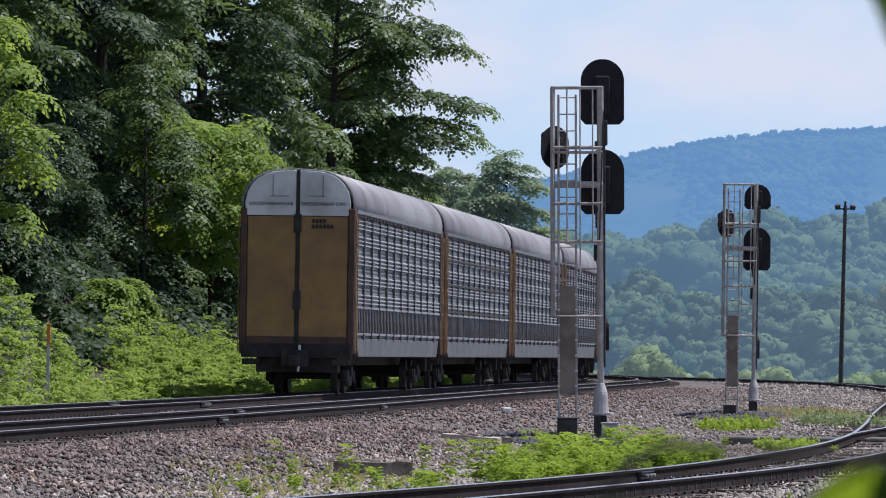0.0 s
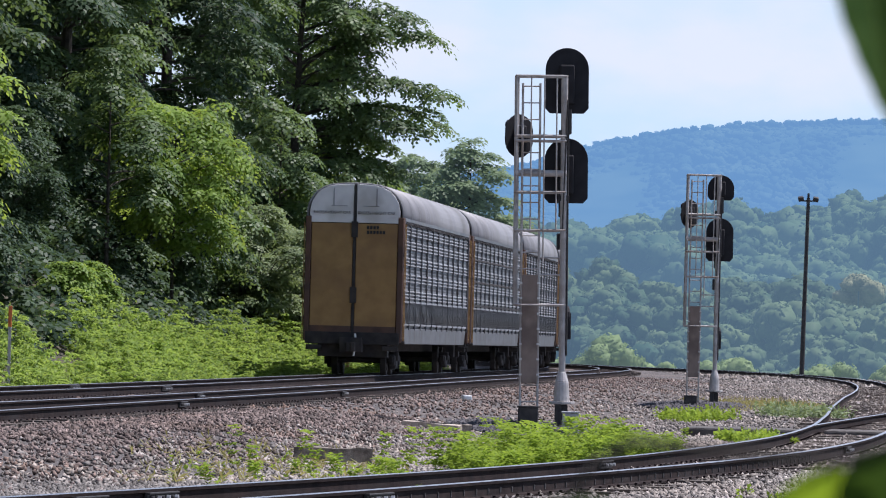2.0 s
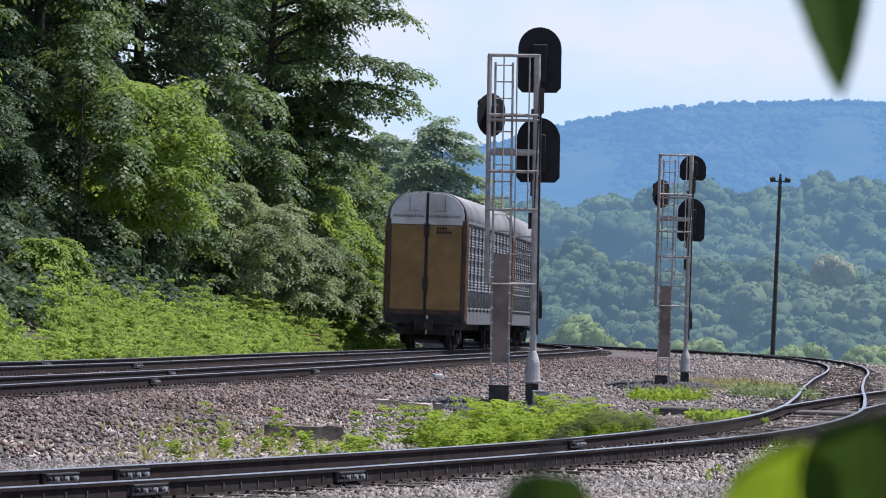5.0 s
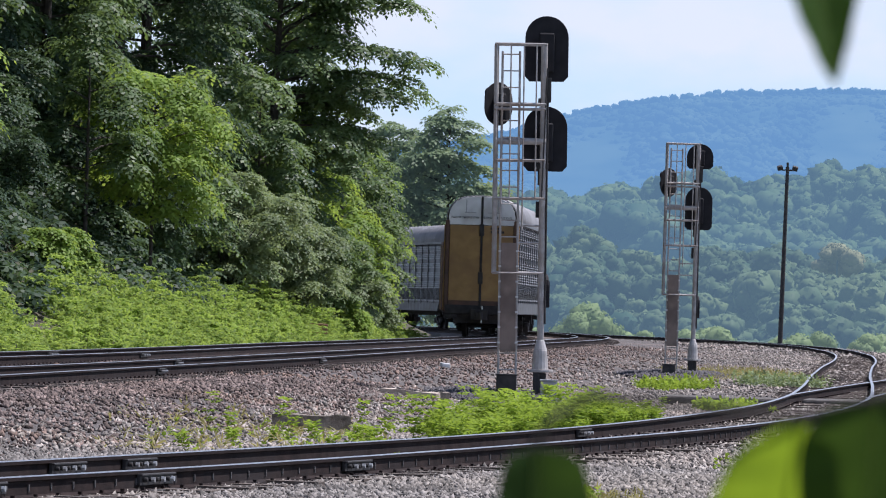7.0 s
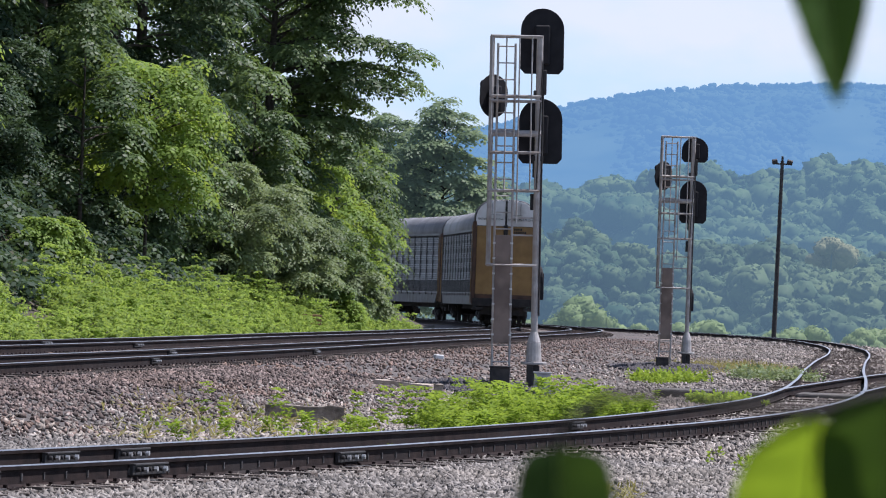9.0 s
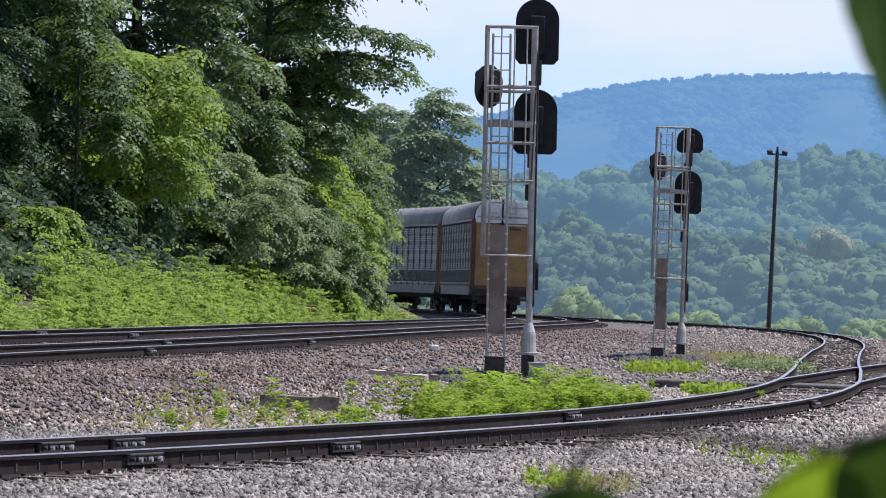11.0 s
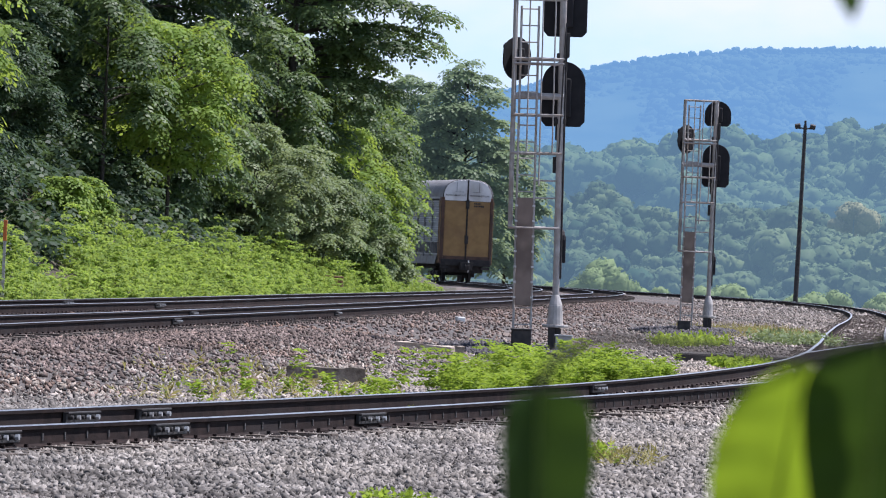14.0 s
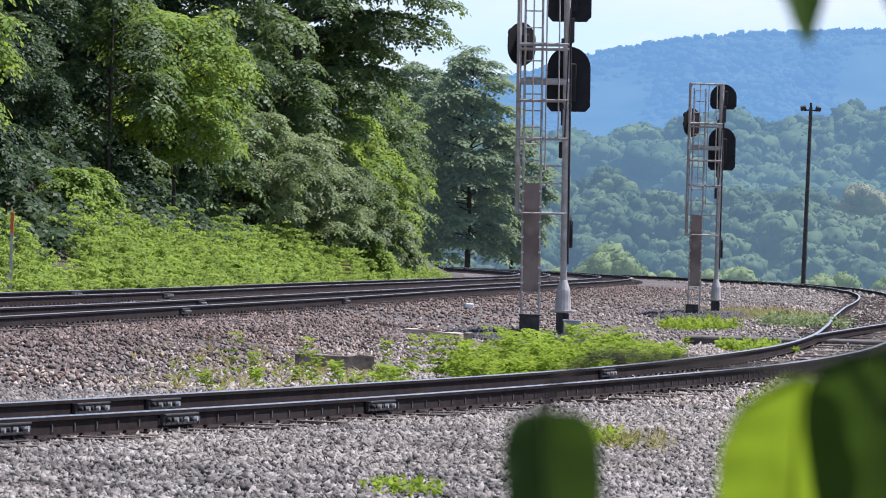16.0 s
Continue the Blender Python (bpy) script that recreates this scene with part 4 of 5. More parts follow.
def frond_tree(x, y, h, r, boughs=40, mat="leaf_tree", label="", low=0.15, lean=(0.0, 0.0), reach=None, frond=0.8, leaf=0.23, width=0.055, fronds=8, n=9,
               gap=0.62, group="trees beside the line", name="tree", zbase=None, thick=0.014, fat=0.95, droop=0.75):
    """A tree of limbs in uneven tiers, each limb carrying whorls of drooping fronds; reach: (height share, metres, azimuth) of single long limbs."""
    t = tagged(new(name), label or "tall green tree with drooping feathered leaves on the bank", "tree" if name == "tree" else "shrub", group)
    g, c, o = Geo(), [], []
    lx, ly = lean

    def axis(u):
        return np.array((lx * u * u, ly * u * u, h * u))

    for i in range(7):
        g.tube(tuple(axis(i / 7)) if i else (0, 0, -0.6), tuple(axis((i + 1) / 7) * (1, 1, 0.97)), h * thick * (1 - i / 7.6), h * thick * (1 - (i + 1) / 7.6), n=9 if i < 3 else 6)
    plan = []
    for i in range(boughs):
        u = low + (1 - low) * ((i + RNG.uniform(0.1, 0.9)) / boughs)
        q = (u - low) / (1 - low)
        prof = math.sin(math.pi * min(1.0, 0.12 + 0.86 * q) ** fat) ** 0.7
        plan.append((u, max(r * prof * RNG.uniform(0.7, 1.12), 0.5), i * 2.4 + RNG.normal(0, 0.5)))
    plan += [(u, L, az) for u, L, az in (reach or [])]
    for u, L, az in plan:
        d = np.array((math.cos(az), math.sin(az), 0.0))
        sd = np.array((-d[1], d[0], 0.0))
        up = RNG.uniform(0.0, 0.35) + 0.55 * u
        u0 = max(u - 0.06, 0.02)

        def at(q):
            return axis(u0) + d * L * q + np.array((0, 0, 1.0)) * L * (up * q - 0.42 * q * q)

        for i in range(4):
            g.tube(tuple(at(i / 4)), tuple(at((i + 1) / 4)), max(0.016 * L * (1 - i / 4.6), 0.012), max(0.016 * L * (1 - (i + 1) / 4.6), 0.01), n=5)
        k = max(2, int(L / gap))
        for j in range(k):
            q = 0.28 + 0.72 * (j + 1) / k
            for sg in ((0,) if j == k - 1 else (-1, 1)):
                wob = sd * sg * L * 0.2 * RNG.uniform(0.3, 1.3) * (1.2 - q * 0.6)
                c.append(at(q) + wob + (0, 0, RNG.normal(0.05, 0.14)))
                o.append(d * 0.45 + sd * sg * 0.35)
    part("trunk", g, "bark", t, "dark trunk and limbs")
    v = rosettes(np.array(c), fronds, frond, leaf, width, n, droop, np.array(o))
    quads("crown", v, mat, t)
    z = float(ground_z(x, y)) if zbase is None else zbase
    t.location = (x, y, z)
    return t


# wood beside the far track: back row, its deep shade put into the leaf colour
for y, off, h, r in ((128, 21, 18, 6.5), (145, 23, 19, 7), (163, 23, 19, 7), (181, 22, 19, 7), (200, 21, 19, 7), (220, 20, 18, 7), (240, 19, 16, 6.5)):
    tree(left_of(y, off), y, h, r, clumps=44, per=42, mat="leaf_wood_shade", crown_low=0.0, leaf=0.5, width=0.16, spray=1.5, n=5)
# tall trees along the edge of the wood
for y, off, h, r, m, lo, nb in ((133, 14.5, 18, 5.4, "leaf_wood_shade", 0.06, 54), (147, 12.4, 19, 5.0, "leaf_tree", 0.2, 48), (160, 14.0, 21, 5.6, "leaf_wood_shade", 0.04, 64), (173, 12.4, 20, 5.0, "leaf_tree", 0.2, 56),
                                (186, 13.6, 21, 5.4, "leaf_wood_shade", 0.05, 62), (199, 11.4, 20, 4.8, "leaf_tree", 0.26, 54), (212, 10.6, 20, 4.6, "leaf_wood_shade", 0.14, 56), (224, 11.2, 21, 5.2, "leaf_tree", 0.12, 60),
                                (252, 10.5, 14, 4.2, "leaf_wood_shade", 0.08, 44), (268, 12.5, 13, 4.4, "leaf_tree", 0.08, 40)):
    frond_tree(left_of(y, off), y, h, r, nb, m, low=lo, frond=0.85, leaf=0.25, width=0.07)
# one that hangs out over the track
frond_tree(left_of(238, 7.8), 238, 19, 4.2, 60, "leaf_tree", "tall green tree hanging out over the track", low=0.2, lean=(0.6, 0), frond=0.8, leaf=0.24, width=0.066, fat=0.8,
           reach=[(0.38, 4.4, 0.1), (0.43, 5.4, -0.3), (0.48, 6.0, 0.15), (0.54, 6.2, -0.15), (0.59, 5.6, 0.2), (0.66, 4.6, 0.0)])
# younger trees in front of them
for y, off, h, r, m, nb, lo in ((191, 6.6, 7.4, 2.6, "leaf_bright", 28, 0.36), (187, 8.2, 8.0, 2.2, "leaf_tree", 22, 0.2), (153, 7.4, 7.6, 1.5, "leaf_bright", 14, 0.35), (205, 7.6, 7.4, 2.2, "leaf_tree", 22, 0.1), (240, 6.4, 8.2, 2.1, "leaf_bright", 26, 0.1),
                                (228, 7.2, 8.6, 2.3, "leaf_tree", 24, 0.1), (250, 5.9, 8.0, 2.3, "leaf_tree", 26, 0.05), (261, 5.9, 7.8, 2.2, "leaf_tree", 26, 0.03), (270, 6.4, 7.0, 2.1, "leaf_bright", 22, 0.03), (246, 4.9, 5.2, 1.7, "leaf_bright", 18, 0.05)):
    frond_tree(left_of(y, off), y, h, r, nb, m, "young tree with bright drooping fronds on the bank", low=lo, frond=0.74, leaf=0.21, width=0.06, gap=0.48, group="young trees on the bank", thick=0.01)
# undergrowth over the ground of the wood, its shade put into the leaf colour
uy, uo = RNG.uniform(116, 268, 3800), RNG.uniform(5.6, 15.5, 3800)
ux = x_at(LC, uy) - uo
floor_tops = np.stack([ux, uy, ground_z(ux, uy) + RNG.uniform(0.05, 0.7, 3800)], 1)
tagged(quads("undergrowth", rosettes(floor_tops, 6, 0.5, 0.24, 0.085, 5, 0.7), "leaf_wood_shade"), "undergrowth of the wood, shade put into its dark green", "undergrowth", kind="stuff")


# bushes on the bank
def bush(x, y, h, r, mat, label, frond=0.42, leaf=0.13, width=0.045, clumps=30, per=26):
    """A bush: arching stems to uneven leafy clumps."""
    t = tagged(new("shrub"), label, "shrub", "shrubs on the bank")
    c, q = lobes(clumps, (0, 0, h * 0.48), (r, r, h * 0.46), r * 0.3, inner=0.3)
    g = Geo()
    for i in range(12):
        mid = (c[i][0] * 0.45, c[i][1] * 0.45, c[i][2] * 0.65)
        g.tube((0, 0, -0.3), mid, 0.035, 0.022, n=5).tube(mid, tuple(c[i]), 0.022, 0.01, n=5)
    part("stem", g, "bark", t, "dark arching stems")
    d = unit(RNG.normal(0, 1, (clumps * per, 3)))
    d[:, 2] = np.abs(d[:, 2]) - 0.3
    p = np.repeat(c, per, 0) + d * np.repeat(q, per)[:, None] * RNG.uniform(0.5, 1.05, (clumps * per, 1)) * (1.1, 1.1, 0.8)
    quads("crown", rosettes(p, 5, frond, leaf, width, 6, 0.55, d * 0.8), mat, t)
    t.location = (x, y, float(ground_z(x, y)))
    return t


# the darkest bushes fill shaded hollows, with shade in their leaf colour
for y, off, h, r, m in ((152, 11.8, 4, 2.2, "leaf_wood_shade"), (160, 11.4, 4, 2.2, "leaf_wood_shade"), (170, 11.4, 4, 2.2, "leaf_wood_shade"), (158, 8.4, 2.2, 1.4, "leaf_wood_shade"), (163, 8.8, 2.2, 1.4, "leaf_wood_shade"), (198, 11.2, 4.6, 2.2, "leaf_wood_shade"), (205, 12.6, 5, 2.4, "leaf_wood_shade"), (191, 12.4, 5, 2.4, "leaf_wood_shade"), (207, 9.8, 4.4, 2.0, "leaf_wood_shade"), (182, 11.8, 4.4, 2.0, "leaf_wood_shade"), (138, 14.5, 5, 2.8, "leaf_wood_shade"), (152, 14.5, 5, 2.8, "leaf_wood_shade"), (168, 14.5, 5, 2.8, "leaf_wood_shade"), (184, 13.8, 5, 2.8, "leaf_wood_shade"), (196, 12.5, 5, 2.8, "leaf_wood_shade"), (140, 10.5, 6, 2.6, "leaf_wood_shade"), (150, 10.2, 4.5, 2.4, "leaf_wood_shade"), (166, 10.4, 4, 2.2, "leaf_wood_shade"), (178, 10.4, 4, 2.2, "leaf_wood_shade"), (198, 8.0, 3.4, 1.9, "leaf_wood_shade"),
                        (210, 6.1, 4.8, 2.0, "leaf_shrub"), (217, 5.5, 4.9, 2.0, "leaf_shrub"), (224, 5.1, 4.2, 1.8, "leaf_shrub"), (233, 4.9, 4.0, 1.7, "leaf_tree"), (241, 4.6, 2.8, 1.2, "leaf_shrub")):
    bush(left_of(y, off), y, h, r, m, "dense grey-green bush on the bank" if m == "leaf_shrub" else "dark green bush under the trees")
for y, off, h, r, m in ((233, 3.9, 1.7, 0.8, "leaf_weed"), (246, 4.1, 2.0, 0.9, "leaf_shrub"), (251, 4.3, 1.9, 0.8, "leaf_shrub"), (172, 6.7, 1.9, 0.7, "leaf_bright"), (170, 7.0, 1.3, 0.8, "leaf_bright")):
    bush(left_of(y, off), y, h, r, m, "low bright green bush among the weeds", clumps=16, per=20)
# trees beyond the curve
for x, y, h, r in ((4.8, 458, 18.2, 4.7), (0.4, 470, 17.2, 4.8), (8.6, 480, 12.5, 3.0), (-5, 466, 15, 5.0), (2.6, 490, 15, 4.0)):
    frond_tree(x, y, h, r, 60, "leaf_far", "rounded tree beyond the curve with painted haze", low=0.16, frond=1.2, leaf=0.46, width=0.14, fronds=7, n=7, gap=0.75, zbase=-0.6, group="trees beyond the curve", fat=1.0, droop=0.5)


# ---- wooded distance ----
def ball():
    bm = bmesh.new()
    bmesh.ops.create_icosphere(bm, subdivisions=2, radius=1.0)
    v, f = np.array([w.co[:] for w in bm.verts]), np.array([[w.index for w in q.verts] for q in bm.faces])
    bm.free()
    return v, f


BALL_V, BALL_F = ball()


def crowns(c, r, tufts, size, rough=0.13, flat=0.85):
    """Lumpy leaf masses at c with radii r, each with loose leaf tufts on its skin: places and corner numbers."""
    m, k = len(c), len(BALL_V)
    core = c[:, None] + BALL_V[None] * (r[:, None, None] * RNG.normal(0.93, rough, (m, k, 1))) * (1, 1, flat)
    idx = (BALL_F[None] + (np.arange(m) * k)[:, None, None]).reshape(-1)
    dd = unit(RNG.normal(0, 1, (m * tufts, 3)) + (0, -0.3, 0.4))
    rr = np.repeat(r, tufts)[:, None]
    p = np.repeat(c, tufts, 0) + dd * rr * RNG.uniform(0.9, 1.12, (m * tufts, 1)) * (1, 1, flat)
    nn = unit(dd + RNG.normal(0, 0.22, dd.shape))
    ax = unit(np.cross(nn, RNG.normal(0, 1, dd.shape)))
    up = np.cross(ax, nn)
    L = size * rr * RNG.uniform(0.6, 1.3, (m * tufts, 1))
    tv = np.stack([p - ax * L, p + up * L * 0.75, p + ax * L, p - up * L * 0.75], 1).reshape(-1, 3)
    ti = (np.array([0, 1, 2, 0, 2, 3])[None] + (np.arange(m * tufts) * 4)[:, None]).reshape(-1) + m * k
    return np.concatenate([core.reshape(-1, 3), tv]), np.concatenate([idx, ti])


def crowned(c, R, lobes_n, spread=0.72):
    """The leaf masses of rounded trees at c: some low, most near the top and outside."""
    m = len(c)
    d = unit(RNG.normal(0, 1, (m, lobes_n, 3)).reshape(-1, 3)).reshape(m, lobes_n, 3)
    d[..., 2] = np.abs(d[..., 2]) * 1.25 - 0.35
    cc = c[:, None] + d * (R[:, None, None] * spread) * np.array((1, 1, 0.9))
    return cc.reshape(-1, 3), (R[:, None] * RNG.uniform(0.22, 0.52, (m, lobes_n))).reshape(-1)


# lower trees on the slope behind the curve
for x, y, h, r in ((19.0, 540, 14.4, 3.3), (14.2, 556, 12.2, 2.4), (24, 560, 12.6, 2.5), (28, 545, 12.3, 2.4), (32, 560, 13.0, 2.7), (36.5, 540, 12.3, 2.4), (40, 550, 12.9, 2.8), (44.5, 540, 12.4, 2.6), (48, 552, 12.8, 2.6), (52, 545, 12.4, 2.5)):
    t = tagged(new("tree"), "low rounded bright tree on the slope behind the track", "tree", "trees on the slope")
    part("trunk", Geo().tube((0, 0, -6), (0, 0, h - r), 0.3, 0.12, n=7), "bark", t, "dark trunk")
    c, rr = crowned(np.array([(0, 0, h - r)]), np.array([r]), 16)
    v, i = crowns(c, rr, 90, 0.13)
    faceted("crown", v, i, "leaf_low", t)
    t.location = (x, y, -12)


# ---- weeds ----
def weeds(name, x, y, h, mat, label, leaf=0.12, width=0.03, n=9, lean=0.45):
    m = len(x)
    c = np.stack([x, y, ground_z(x, y) - 0.02], 1)
    d = RNG.normal(0, lean, (m, 3)) + (0, 0, 1.0)
    v = sprays(c, d, h, leaf, width, n=n, droop=0.15)
    o = quads(name, v, mat)
    return tagged(o, label, "weeds", kind="stuff")


# clumps of tall weeds and vines over the bank, bare in the dip made for shade
k = 1150
cy = RNG.uniform(112, 262, k)
co = 3.3 + RNG.beta(1.1, 1.4, k) * np.interp(cy, [150, 158, 172, 185, 205, 220], [5.6, 3.4, 3.2, 2.6, 2.6, 3.0])
ch = np.where(RNG.random(k) < 0.25, RNG.uniform(0.7, 1.15, k), RNG.uniform(0.3, 0.7, k)) * np.interp(co, [3.3, 4.4], [0.5, 1.0])
per = 9
wy = np.repeat(cy, per) + RNG.normal(0, 0.4, k * per)
off = np.repeat(co, per) + RNG.normal(0, 0.32, k * per)
wh = np.repeat(ch, per) * RNG.uniform(0.25, 1.25, k * per)
ok = ((abs(wy - 154 - 2.4 * (off - 4)) > 2.4) | (off < 4.7)) & (off > 2.9)
wy, off, wh = wy[ok], off[ok], wh[ok]
wx = x_at(LC, wy) - off
bank_tops = np.stack([wx, wy, ground_z(wx, wy) + wh], 1)
tagged(quads("bank_weeds", rosettes(bank_tops[::2], 6, 0.24, 0.11, 0.036, 6, 0.6, np.tile((0, 0, 1.1), (len(bank_tops[::2]), 1))), "leaf_weed"), "bright yellow-green weeds covering the bank", "weeds", kind="stuff")
weeds("bank_weeds", wx, wy, wh * 1.2, "leaf_weed", "bright yellow-green weeds covering the bank", leaf=0.12, width=0.036, n=10, lean=0.12)


def patch(name, x0, x1, y0, y1, k, h, mat="leaf_sprout", label="bright green leafy weeds in the ballast", leaf=0.11, width=0.03, n=11, lean=0.3):
    t, u = RNG.beta(1.6, 1.6, k), RNG.beta(1.5, 1.5, k)
    weeds(name, x0 + (x1 - x0) * t, y0 + (y1 - y0) * u, h * RNG.uniform(0.45, 1.1, k), mat, label, leaf, width, n, lean)


k = 2300
wy = 63 + 27 * RNG.beta(1.5, 1.5, k)
wx = x_at(LA, wy) - 1.55 - RNG.beta(1.0, 1.8, k) * np.interp(wy, [61, 68, 80, 88], [1.4, 2.6, 3.0, 2.0])
tall = 0.4 + 0.6 * np.clip(0.5 + 0.6 * np.sin(wx * 2.3 + wy * 0.45) + 0.3 * np.sin(wx * 5.1), 0, 1)
ang = wx / wy + RNG.normal(0, 0.004, k)      # angle from the camera: the patch's far-left end is thinned to fit the view
ok = (ang > 0.010) | (RNG.random(k) < 0.10)
wx, wy, tall = wx[ok], wy[ok], tall[ok]
k = len(wx)
wx, wy, tall = wx[::3], wy[::3], tall[::3]
k = len(wx)
wh = RNG.uniform(0.22, 0.6, k) * tall * np.interp(wy, [61, 67], [0.6, 1])
whorl = np.concatenate([np.stack([wx + RNG.normal(0, 0.02, k), wy, ground_z(wx, wy) + wh * q], 1) for q in (0.3, 0.5, 0.68, 0.85, 1.0)])
tagged(quads("weed_patch", rosettes(whorl, 5, 0.1, 0.066, 0.021, 3, 0.3, np.tile((0, 0, 0.7), (len(whorl), 1))), "leaf_sprout"), "bright green leafy weeds beside the siding", "weeds", kind="stuff")
patch("weed_patch", -3.0, 0.4, 62, 82, 70, 0.16, leaf=0.06, width=0.016)
patch("weed_patch", 5.5, 6.7, 100, 106, 120, 0.26)
patch("weed_patch", 6.2, 7.9, 136, 147, 220, 0.34)
patch("weed_patch", 8.8, 10.8, 138, 150, 200, 0.4, "leaf_shrub")
patch("dry_grass", 8.4, 12.0, 158, 185, 500, 0.22, "leaf_dry", "dry yellow grass in the ballast", 0.16, 0.012, 8)
patch("dry_grass", -3.4, 0.2, 62, 84, 110, 0.2, "leaf_dry", "dry yellow grass in the ballast", 0.16, 0.012, 8)
patch("weed_patch", 1.35, 2.0, 49.5, 52.0, 70, 0.2, leaf=0.06, width=0.02)
patch("dry_grass", 1.6, 2.4, 49, 52.5, 60, 0.14, "leaf_dry", "dry yellow grass in the ballast", 0.12, 0.008, 8)
patch("weed_patch", -0.3, 0.3, 39.0, 41.0, 50, 0.14, leaf=0.05, width=0.018)
patch("weed_patch", 3.6, 6.0, 55, 66, 160, 0.16, leaf=0.06, width=0.02)


# ---- distance ----
def slope_z(d):
    return np.interp(d, [600, 620, 640, 800, 1100, 1500, 1700, 1750, 1900], [-31, -16, -13, -9, 3, 24, 30, 31, -31])


def build_valley():
    """Wooded slopes of the valley behind: rounded trees, row behind row."""
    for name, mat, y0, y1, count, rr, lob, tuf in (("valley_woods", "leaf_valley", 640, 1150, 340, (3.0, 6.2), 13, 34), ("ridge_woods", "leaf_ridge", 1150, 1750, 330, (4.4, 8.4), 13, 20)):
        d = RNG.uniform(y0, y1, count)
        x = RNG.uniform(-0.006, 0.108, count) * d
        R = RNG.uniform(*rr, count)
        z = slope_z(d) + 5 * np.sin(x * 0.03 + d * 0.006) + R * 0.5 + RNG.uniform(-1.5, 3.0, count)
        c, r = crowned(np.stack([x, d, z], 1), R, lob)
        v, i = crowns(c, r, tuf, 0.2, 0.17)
        tagged(faceted(name, v, i, mat), "green rounded trees with painted haze filling the valley behind", "woods", kind="stuff")
    # one tree in pale bloom
    t = tagged(new("tree"), "pale cream flowering tree among the valley woods", "tree")
    # trunk wears the haze-painted leaf material to blend into the woods
    part("trunk", Geo().tube((0, 0, -9), (0, 0, 2), 0.22, 0.12, n=7), "leaf_valley", t, "trunk in the woods' painted haze colour")
    c, r = crowned(np.array([(0, 0, 1.0)]), np.array([4.3]), 14)
    v, i = crowns(c, r, 80, 0.14)
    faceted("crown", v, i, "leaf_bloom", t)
    t.location = (75.5, 980, 9.5)
    # the slope under the woods
    xs, ys = np.linspace(-300, 420, 40), np.array([600, 620, 700, 800, 950, 1100, 1300, 1500, 1700, 1900])
    gx, gy = np.meshgrid(xs, ys)
    gz = slope_z(gy) - 1
    nx = len(xs)
    g = Geo().add(np.stack([gx, gy, gz], -1).reshape(-1, 3), [(j * nx + i, j * nx + i + 1, (j + 1) * nx + i + 1, (j + 1) * nx + i) for j in range(len(ys) - 1) for i in range(nx - 1)])
    tagged(new("valley_slope", g.mesh("valley_slope", "leaf_valley", True)), "green valley slope with painted haze", "hillside", kind="structure")


build_valley()


def build_hill():
    """Wooded ridge on the skyline, its blue haze painted as glow, some four kilometres off, with its tree crowns."""
    def top_at(az):
        return np.interp(az, [-0.17, -0.03, 0.02, 0.032, 0.045, 0.055, 0.076, 0.1, 0.21], [50, 84, 130, 146, 157, 162, 167, 168, 155]) - 2.5

    rows = [(4900, 0.2), (4230, 0.96), (4200, 1.0), (4150, 0.93), (4000, 0.62), (3800, 0.3), (3600, -0.25)]
    ry, rk = [r[0] for r in rows[1:]][::-1], [r[1] for r in rows[1:]][::-1]
    xs = np.arange(-700, 900, 10.0)
    v = [(x, y, float(top_at(x / 4200)) * k) for y, k in rows for x in xs]
    n = len(xs)
    g = Geo().add(v, [(r * n + i, (r + 1) * n + i, (r + 1) * n + i + 1, r * n + i + 1) for r in range(len(rows) - 1) for i in range(n - 1)])
    tagged(new("backdrop", g.mesh("backdrop", "leaf_hill", True)), "wooded ridge on the skyline, painted in blue haze", "hill", kind="structure")
    m = 5200
    y, az = RNG.uniform(3780, 4215, m), RNG.uniform(-0.012, 0.112, m)
    top = top_at(az)
    fold = 6 * np.sin(az * 130 + y * 0.011) + 4 * np.sin(az * 310 - y * 0.02)
    z = top * np.interp(y, ry, rk) + fold * np.clip((4190 - y) / 120, 0, 1)
    r = RNG.uniform(2.4, 6.0, m)
    on = y > 4170                        # along the skyline: mostly small, a few standing tall
    r[on] = RNG.uniform(1.4, 3.2, on.sum())
    z[on] += np.where(RNG.random(on.sum()) < 0.14, r[on] * 0.6, -0.6 * r[on] + 0.8)
    edge = RNG.uniform(-0.012, 0.112, 420)
    er = RNG.uniform(1.6, 3.6, 420)
    y, az, r = np.concatenate([y, np.full(420, 4196.0)]), np.concatenate([az, edge]), np.concatenate([r, er])
    z = np.concatenate([z, top_at(edge) + er * RNG.uniform(-0.3, 0.35, 420)])
    v, i = crowns(np.stack([az * 4200, y, z], 1), r, 5, 0.34, 0.17)
    tagged(faceted("hill_woods", v, i, "leaf_hill"), "tree crowns on the ridge, painted in blue haze", "woods", kind="stuff")


build_hill()


# ---- small things ----
def timber(x, y, l, w, h, turn, mat, label, tilt=0):
    g = Geo()
    n = 7
    v, f = [], []
    for i in range(n):
        t = -l / 2 + l * i / (n - 1)
        for dx, dz in ((-1, 0), (1, 0), (1, 1), (-1, 1)):
            j = RNG.normal(0, 0.008, 3)
            v.append((t + j[0], dx * w / 2 + j[1], dz * h + j[2]))
    for i in range(n - 1):
        for j in range(4):
            f.append((i * 4 + j, i * 4 + (j + 1) % 4, i * 4 + 4 + (j + 1) % 4, i * 4 + 4 + j))
    f += [(3, 2, 1, 0), tuple(range((n - 1) * 4, n * 4))]
    g.add(v, f)
    o = tagged(part("timber", g, mat, bevel=0.01), label, "timber")
    o.matrix_basis = pose(x, y, float(ground_z(x, y)) + 0.02, 0, tilt, turn)
    return o


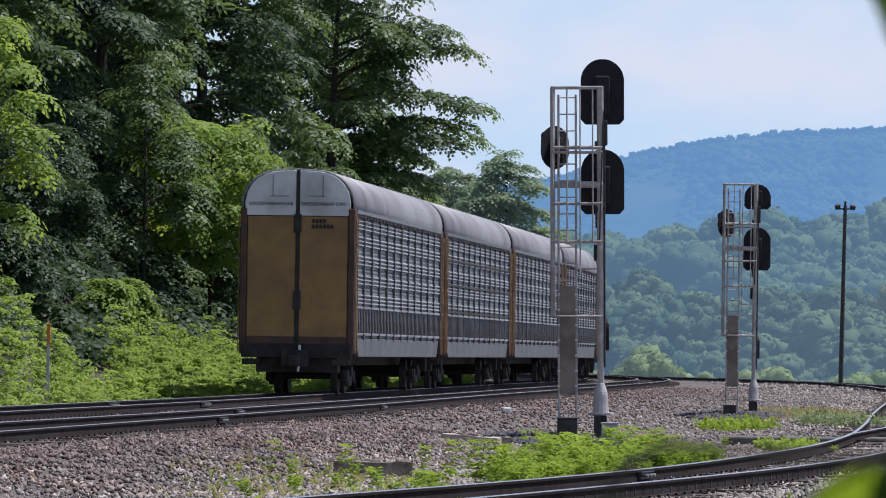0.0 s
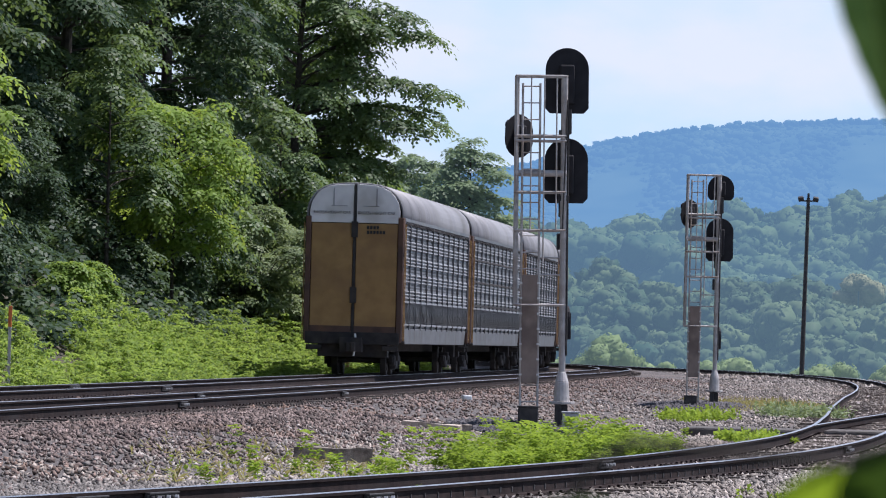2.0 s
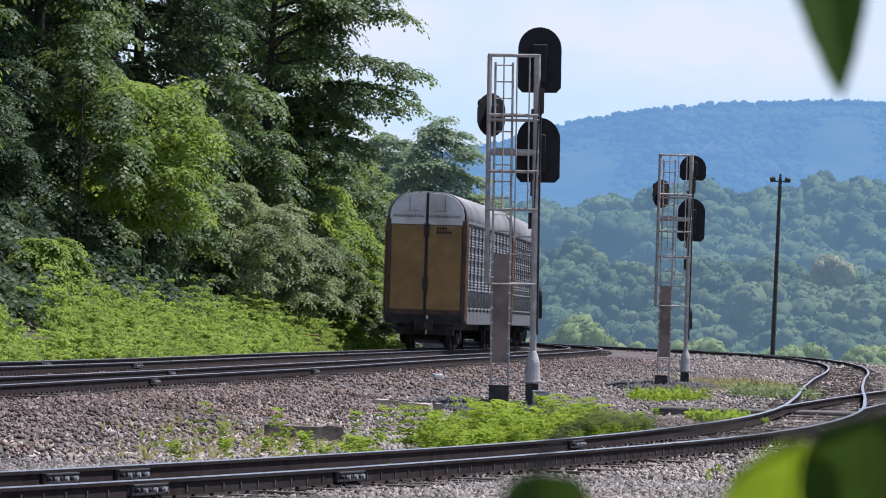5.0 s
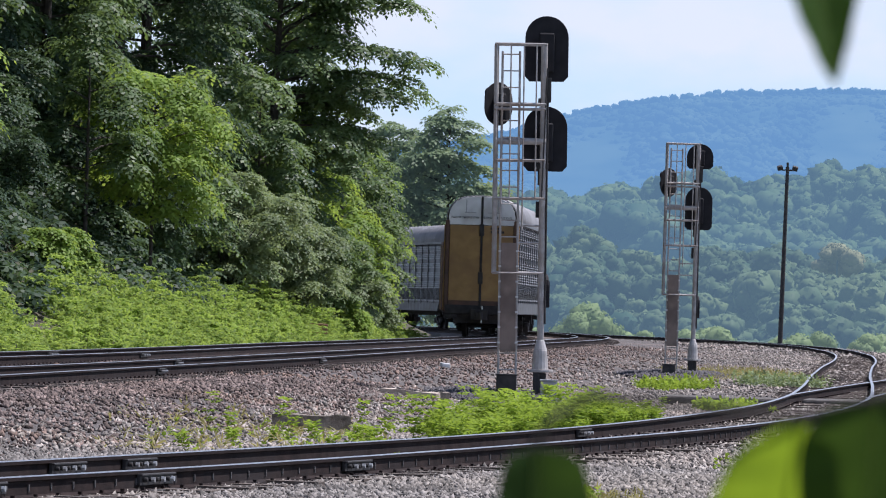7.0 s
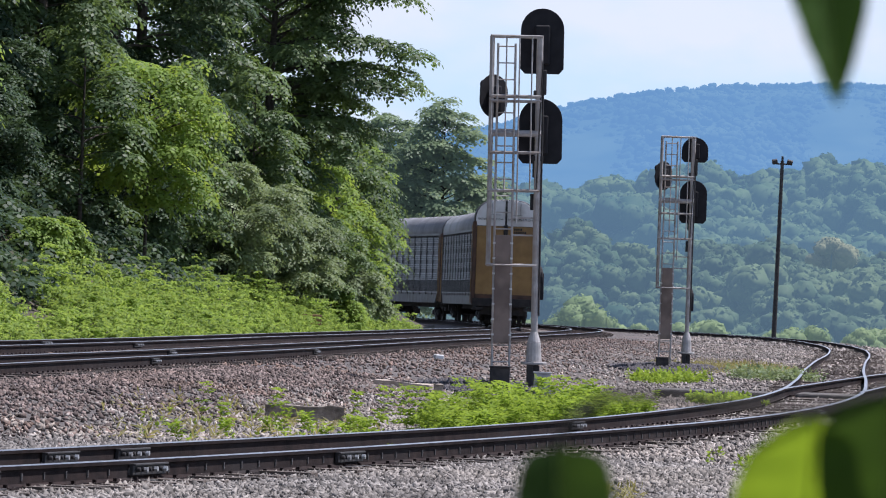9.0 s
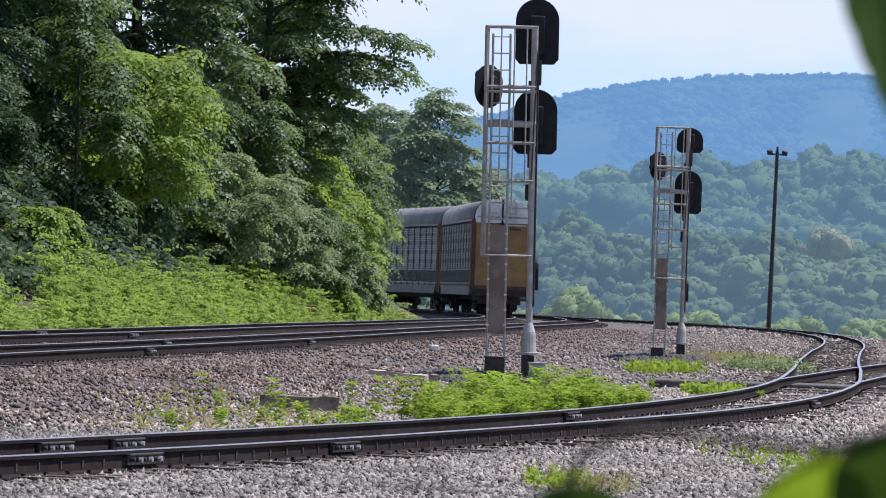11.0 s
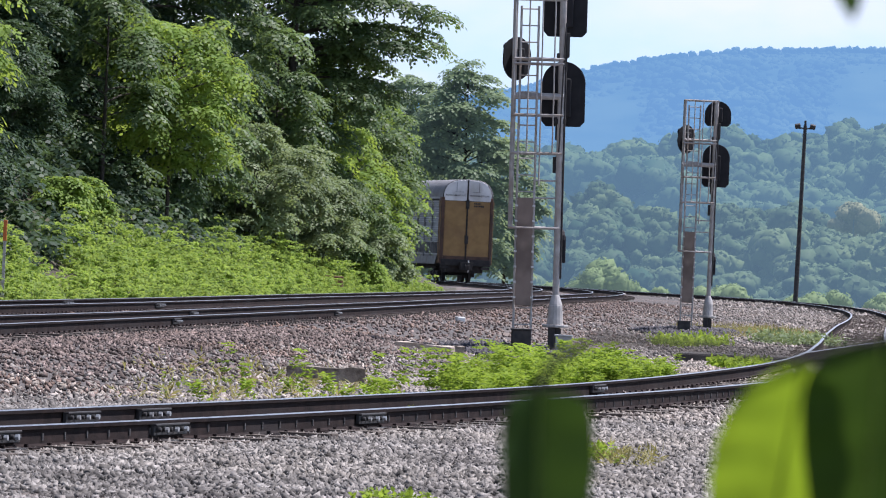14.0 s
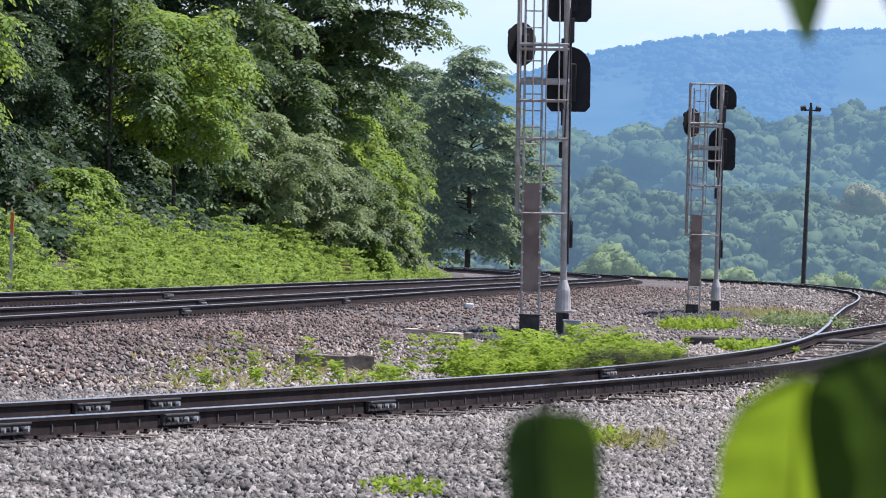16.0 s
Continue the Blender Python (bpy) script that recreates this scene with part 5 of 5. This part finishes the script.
timber(-0.92, 79.0, 1.05, 0.22, 0.2, 4, "old_wood", "weathered broken railway tie lying on the ballast")
timber(0.52, 104, 1.1, 0.18, 0.1, -25, "pale_wood", "pale split plank lying on the ballast", 3)
timber(1.05, 104.5, 0.35, 0.2, 0.14, 10, "old_wood", "dark timber end lying on the ballast")


def marker():
    p = tagged(new("marker_post"), "thin grey marker post with an orange top in the weeds", "marker post")
    part("post", Geo().box(0, 0, 0.75, 0.07, 0.05, 1.5), "galvanised", p)
    part("cap", Geo().box(0, 0, 1.65, 0.085, 0.06, 0.5), "orange_paint", p, "orange top", bevel=0.01)
    x, y = -9.4, 140.0
    p.location = (x, y, float(ground_z(x, y)))


marker()


def pad(x, y, w, d, label):
    o = tagged(part("crossing_panel", Geo().box(0, 0, 0, w, d, 0.2), "concrete", bevel=0.04), label, "panel", "panels at the turnout")
    o.matrix_basis = pose(x, y, -0.2, 0, 0, -7)


pad(6.6, 112.6, 2.3, 2.2, "worn grey concrete panel beside the rail")
pad(8.75, 113.2, 1.15, 2.2, "worn grey concrete panel between the rails")
pad(11.1, 114.2, 2.4, 1.2, "worn grey concrete panel beside the rail")


def rubble(x, y, w, d, h, turn, mat, label):
    o = tagged(part("scrap_block", Geo().box(0, 0, h / 2, w, d, h), mat, bevel=0.03), label, "scrap")
    o.matrix_basis = pose(x, y, float(ground_z(x, y)), 0, 2, turn)


rubble(-2.5, 222, 0.75, 0.6, 0.5, 12, "rust_block", "rusty brown scrap block beside the track")
rubble(-1.7, 221, 0.9, 0.5, 0.2, -10, "pale_wood", "pale flat scrap board beside the track")
rubble(10.9, 151, 0.35, 0.3, 0.2, 20, "pale_tag", "pale broken stone beside the rail")
rubble(1.5, 139, 0.22, 0.2, 0.12, 20, "pale_tag", "pale broken stone beside the rail")


# ---- sapling leaves close to the camera ----
def blade(parent, base, axis, across, length, width, fold, curl, label, blunt=0.62, mat="leaf_near"):
    """A pointed leaf folded along its midrib: base, direction of the midrib and of the blade, in metres."""
    g = Geo()
    n, k = 26, 4
    a, b = Vector(axis).normalized(), Vector(across).normalized()
    c = a.cross(b)
    v = []
    for i in range(n + 1):
        t = (i / n) ** 1.5
        w = width / 2 * (math.sin(math.pi * t ** blunt) ** 0.8 if 0 < t < 1 else 0.0)
        for j in range(-k, k + 1):
            u = j / k
            q = Vector(base) + a * (t * length) + b * (w * u) + c * (abs(u) * w * fold + curl * length * (t - 0.4) ** 2 + 0.02 * width * math.sin(t * 40) * abs(u))
            v.append(tuple(q))
    m = 2 * k + 1
    f = [(i * m + j, i * m + j + 1, (i + 1) * m + j + 1, (i + 1) * m + j) for i in range(n) for j in range(2 * k)]
    g.add(v, f)
    leaf = part("leaf", g, mat, parent, label, smooth=True)
    rib = Geo()
    for i in range(n - 1):
        rib.tube(v[i * m + k], v[(i + 1) * m + k], 0.0012, n=5)
    part("midrib", rib, "leaf_weed", leaf, "pale midrib")
    return leaf


def stem(parent, points, r):
    g = Geo()
    for i in range(len(points) - 1):
        g.tube(points[i], points[i + 1], r, r * 0.85, n=7)
    part("twig", g, "bark", parent, "thin brown twig")


# the stems' run down to the ground is added, out of view
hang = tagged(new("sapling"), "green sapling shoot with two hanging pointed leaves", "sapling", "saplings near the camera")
blade(hang, (-0.022, 0.04, 0.17), (0.022, -0.04, -0.17), (1, 0.3, 0.1), 0.176, 0.068, 0.3, 0.05, "dark green hanging leaf", 0.6, "leaf_half_shade")
blade(hang, (0.055, 0.06, 0.17), (0.022, -0.04, -0.17), (1, 0.3, 0.1), 0.18, 0.07, 0.3, 0.05, "dark green hanging leaf", 0.6, "leaf_half_shade")
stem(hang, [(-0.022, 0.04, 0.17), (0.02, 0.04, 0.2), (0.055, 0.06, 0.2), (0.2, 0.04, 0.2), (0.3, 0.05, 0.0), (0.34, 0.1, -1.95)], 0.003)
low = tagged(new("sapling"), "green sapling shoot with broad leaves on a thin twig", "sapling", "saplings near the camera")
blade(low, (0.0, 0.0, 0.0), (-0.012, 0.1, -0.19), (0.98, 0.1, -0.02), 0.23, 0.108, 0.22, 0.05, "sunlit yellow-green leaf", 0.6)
# second blade stands for the leaf's shaded half, darkened by its material
blade(low, (0.05, -0.02, 0.02), (0.0, 0.06, -0.2), (0.95, -0.1, 0.32), 0.27, 0.104, -0.2, 0.04, "blade for the broad leaf's shaded half, shade in its colour", 0.34, "leaf_shade")
blade(low, (-0.178, 0.03, -0.028), (0.012, 0.02, -0.2), (0.9, 0.3, 0.05), 0.26, 0.07, 0.5, 0.05, "dark green leaf curled along its rib, shade in its colour", 0.36, "leaf_shade")
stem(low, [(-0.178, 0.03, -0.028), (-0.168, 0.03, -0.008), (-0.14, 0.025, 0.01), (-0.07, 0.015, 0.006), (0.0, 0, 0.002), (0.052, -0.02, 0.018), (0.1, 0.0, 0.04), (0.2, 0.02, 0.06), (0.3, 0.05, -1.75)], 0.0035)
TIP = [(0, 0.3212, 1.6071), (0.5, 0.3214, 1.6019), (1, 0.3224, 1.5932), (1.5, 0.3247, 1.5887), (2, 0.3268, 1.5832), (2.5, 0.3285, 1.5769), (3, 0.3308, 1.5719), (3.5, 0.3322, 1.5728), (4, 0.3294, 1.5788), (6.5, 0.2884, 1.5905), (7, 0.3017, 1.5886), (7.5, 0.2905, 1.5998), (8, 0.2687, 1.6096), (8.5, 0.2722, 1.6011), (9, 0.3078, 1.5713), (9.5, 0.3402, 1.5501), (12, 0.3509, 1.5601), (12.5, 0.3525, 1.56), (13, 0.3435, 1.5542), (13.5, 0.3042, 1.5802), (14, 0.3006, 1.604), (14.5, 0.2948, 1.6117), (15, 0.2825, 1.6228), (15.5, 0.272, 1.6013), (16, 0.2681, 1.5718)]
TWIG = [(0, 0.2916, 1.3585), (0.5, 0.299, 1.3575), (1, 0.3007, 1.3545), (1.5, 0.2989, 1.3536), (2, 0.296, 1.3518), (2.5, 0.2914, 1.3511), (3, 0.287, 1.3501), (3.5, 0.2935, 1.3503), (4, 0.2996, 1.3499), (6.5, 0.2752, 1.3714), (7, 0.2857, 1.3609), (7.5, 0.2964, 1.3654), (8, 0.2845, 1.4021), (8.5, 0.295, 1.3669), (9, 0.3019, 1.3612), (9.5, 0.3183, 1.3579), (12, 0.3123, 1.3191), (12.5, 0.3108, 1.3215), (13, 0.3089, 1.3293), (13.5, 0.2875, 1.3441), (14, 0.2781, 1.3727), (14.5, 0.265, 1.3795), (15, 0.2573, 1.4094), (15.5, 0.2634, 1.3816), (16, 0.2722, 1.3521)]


def motions():
    times = [i * 0.5 for i in range(33)]
    for i, c in enumerate(CARS):
        walk(c, [(t, car_pose(rear_at(t) + PITCH * i)) for t in times])
    # wheels of the last car roll
    for w in [o for b in CARS[0].children if b.name.startswith("bogie") for o in b.children]:
        p = w.location.copy()
        walk(w, [(k / 30, pose(p.x, p.y, p.z, -math.degrees(13.4 * k / 30 / 0.46))) for k in range(481)])
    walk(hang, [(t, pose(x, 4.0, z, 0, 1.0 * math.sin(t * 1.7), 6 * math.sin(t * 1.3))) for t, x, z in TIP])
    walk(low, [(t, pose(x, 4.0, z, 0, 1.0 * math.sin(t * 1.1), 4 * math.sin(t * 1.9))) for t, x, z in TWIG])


motions()
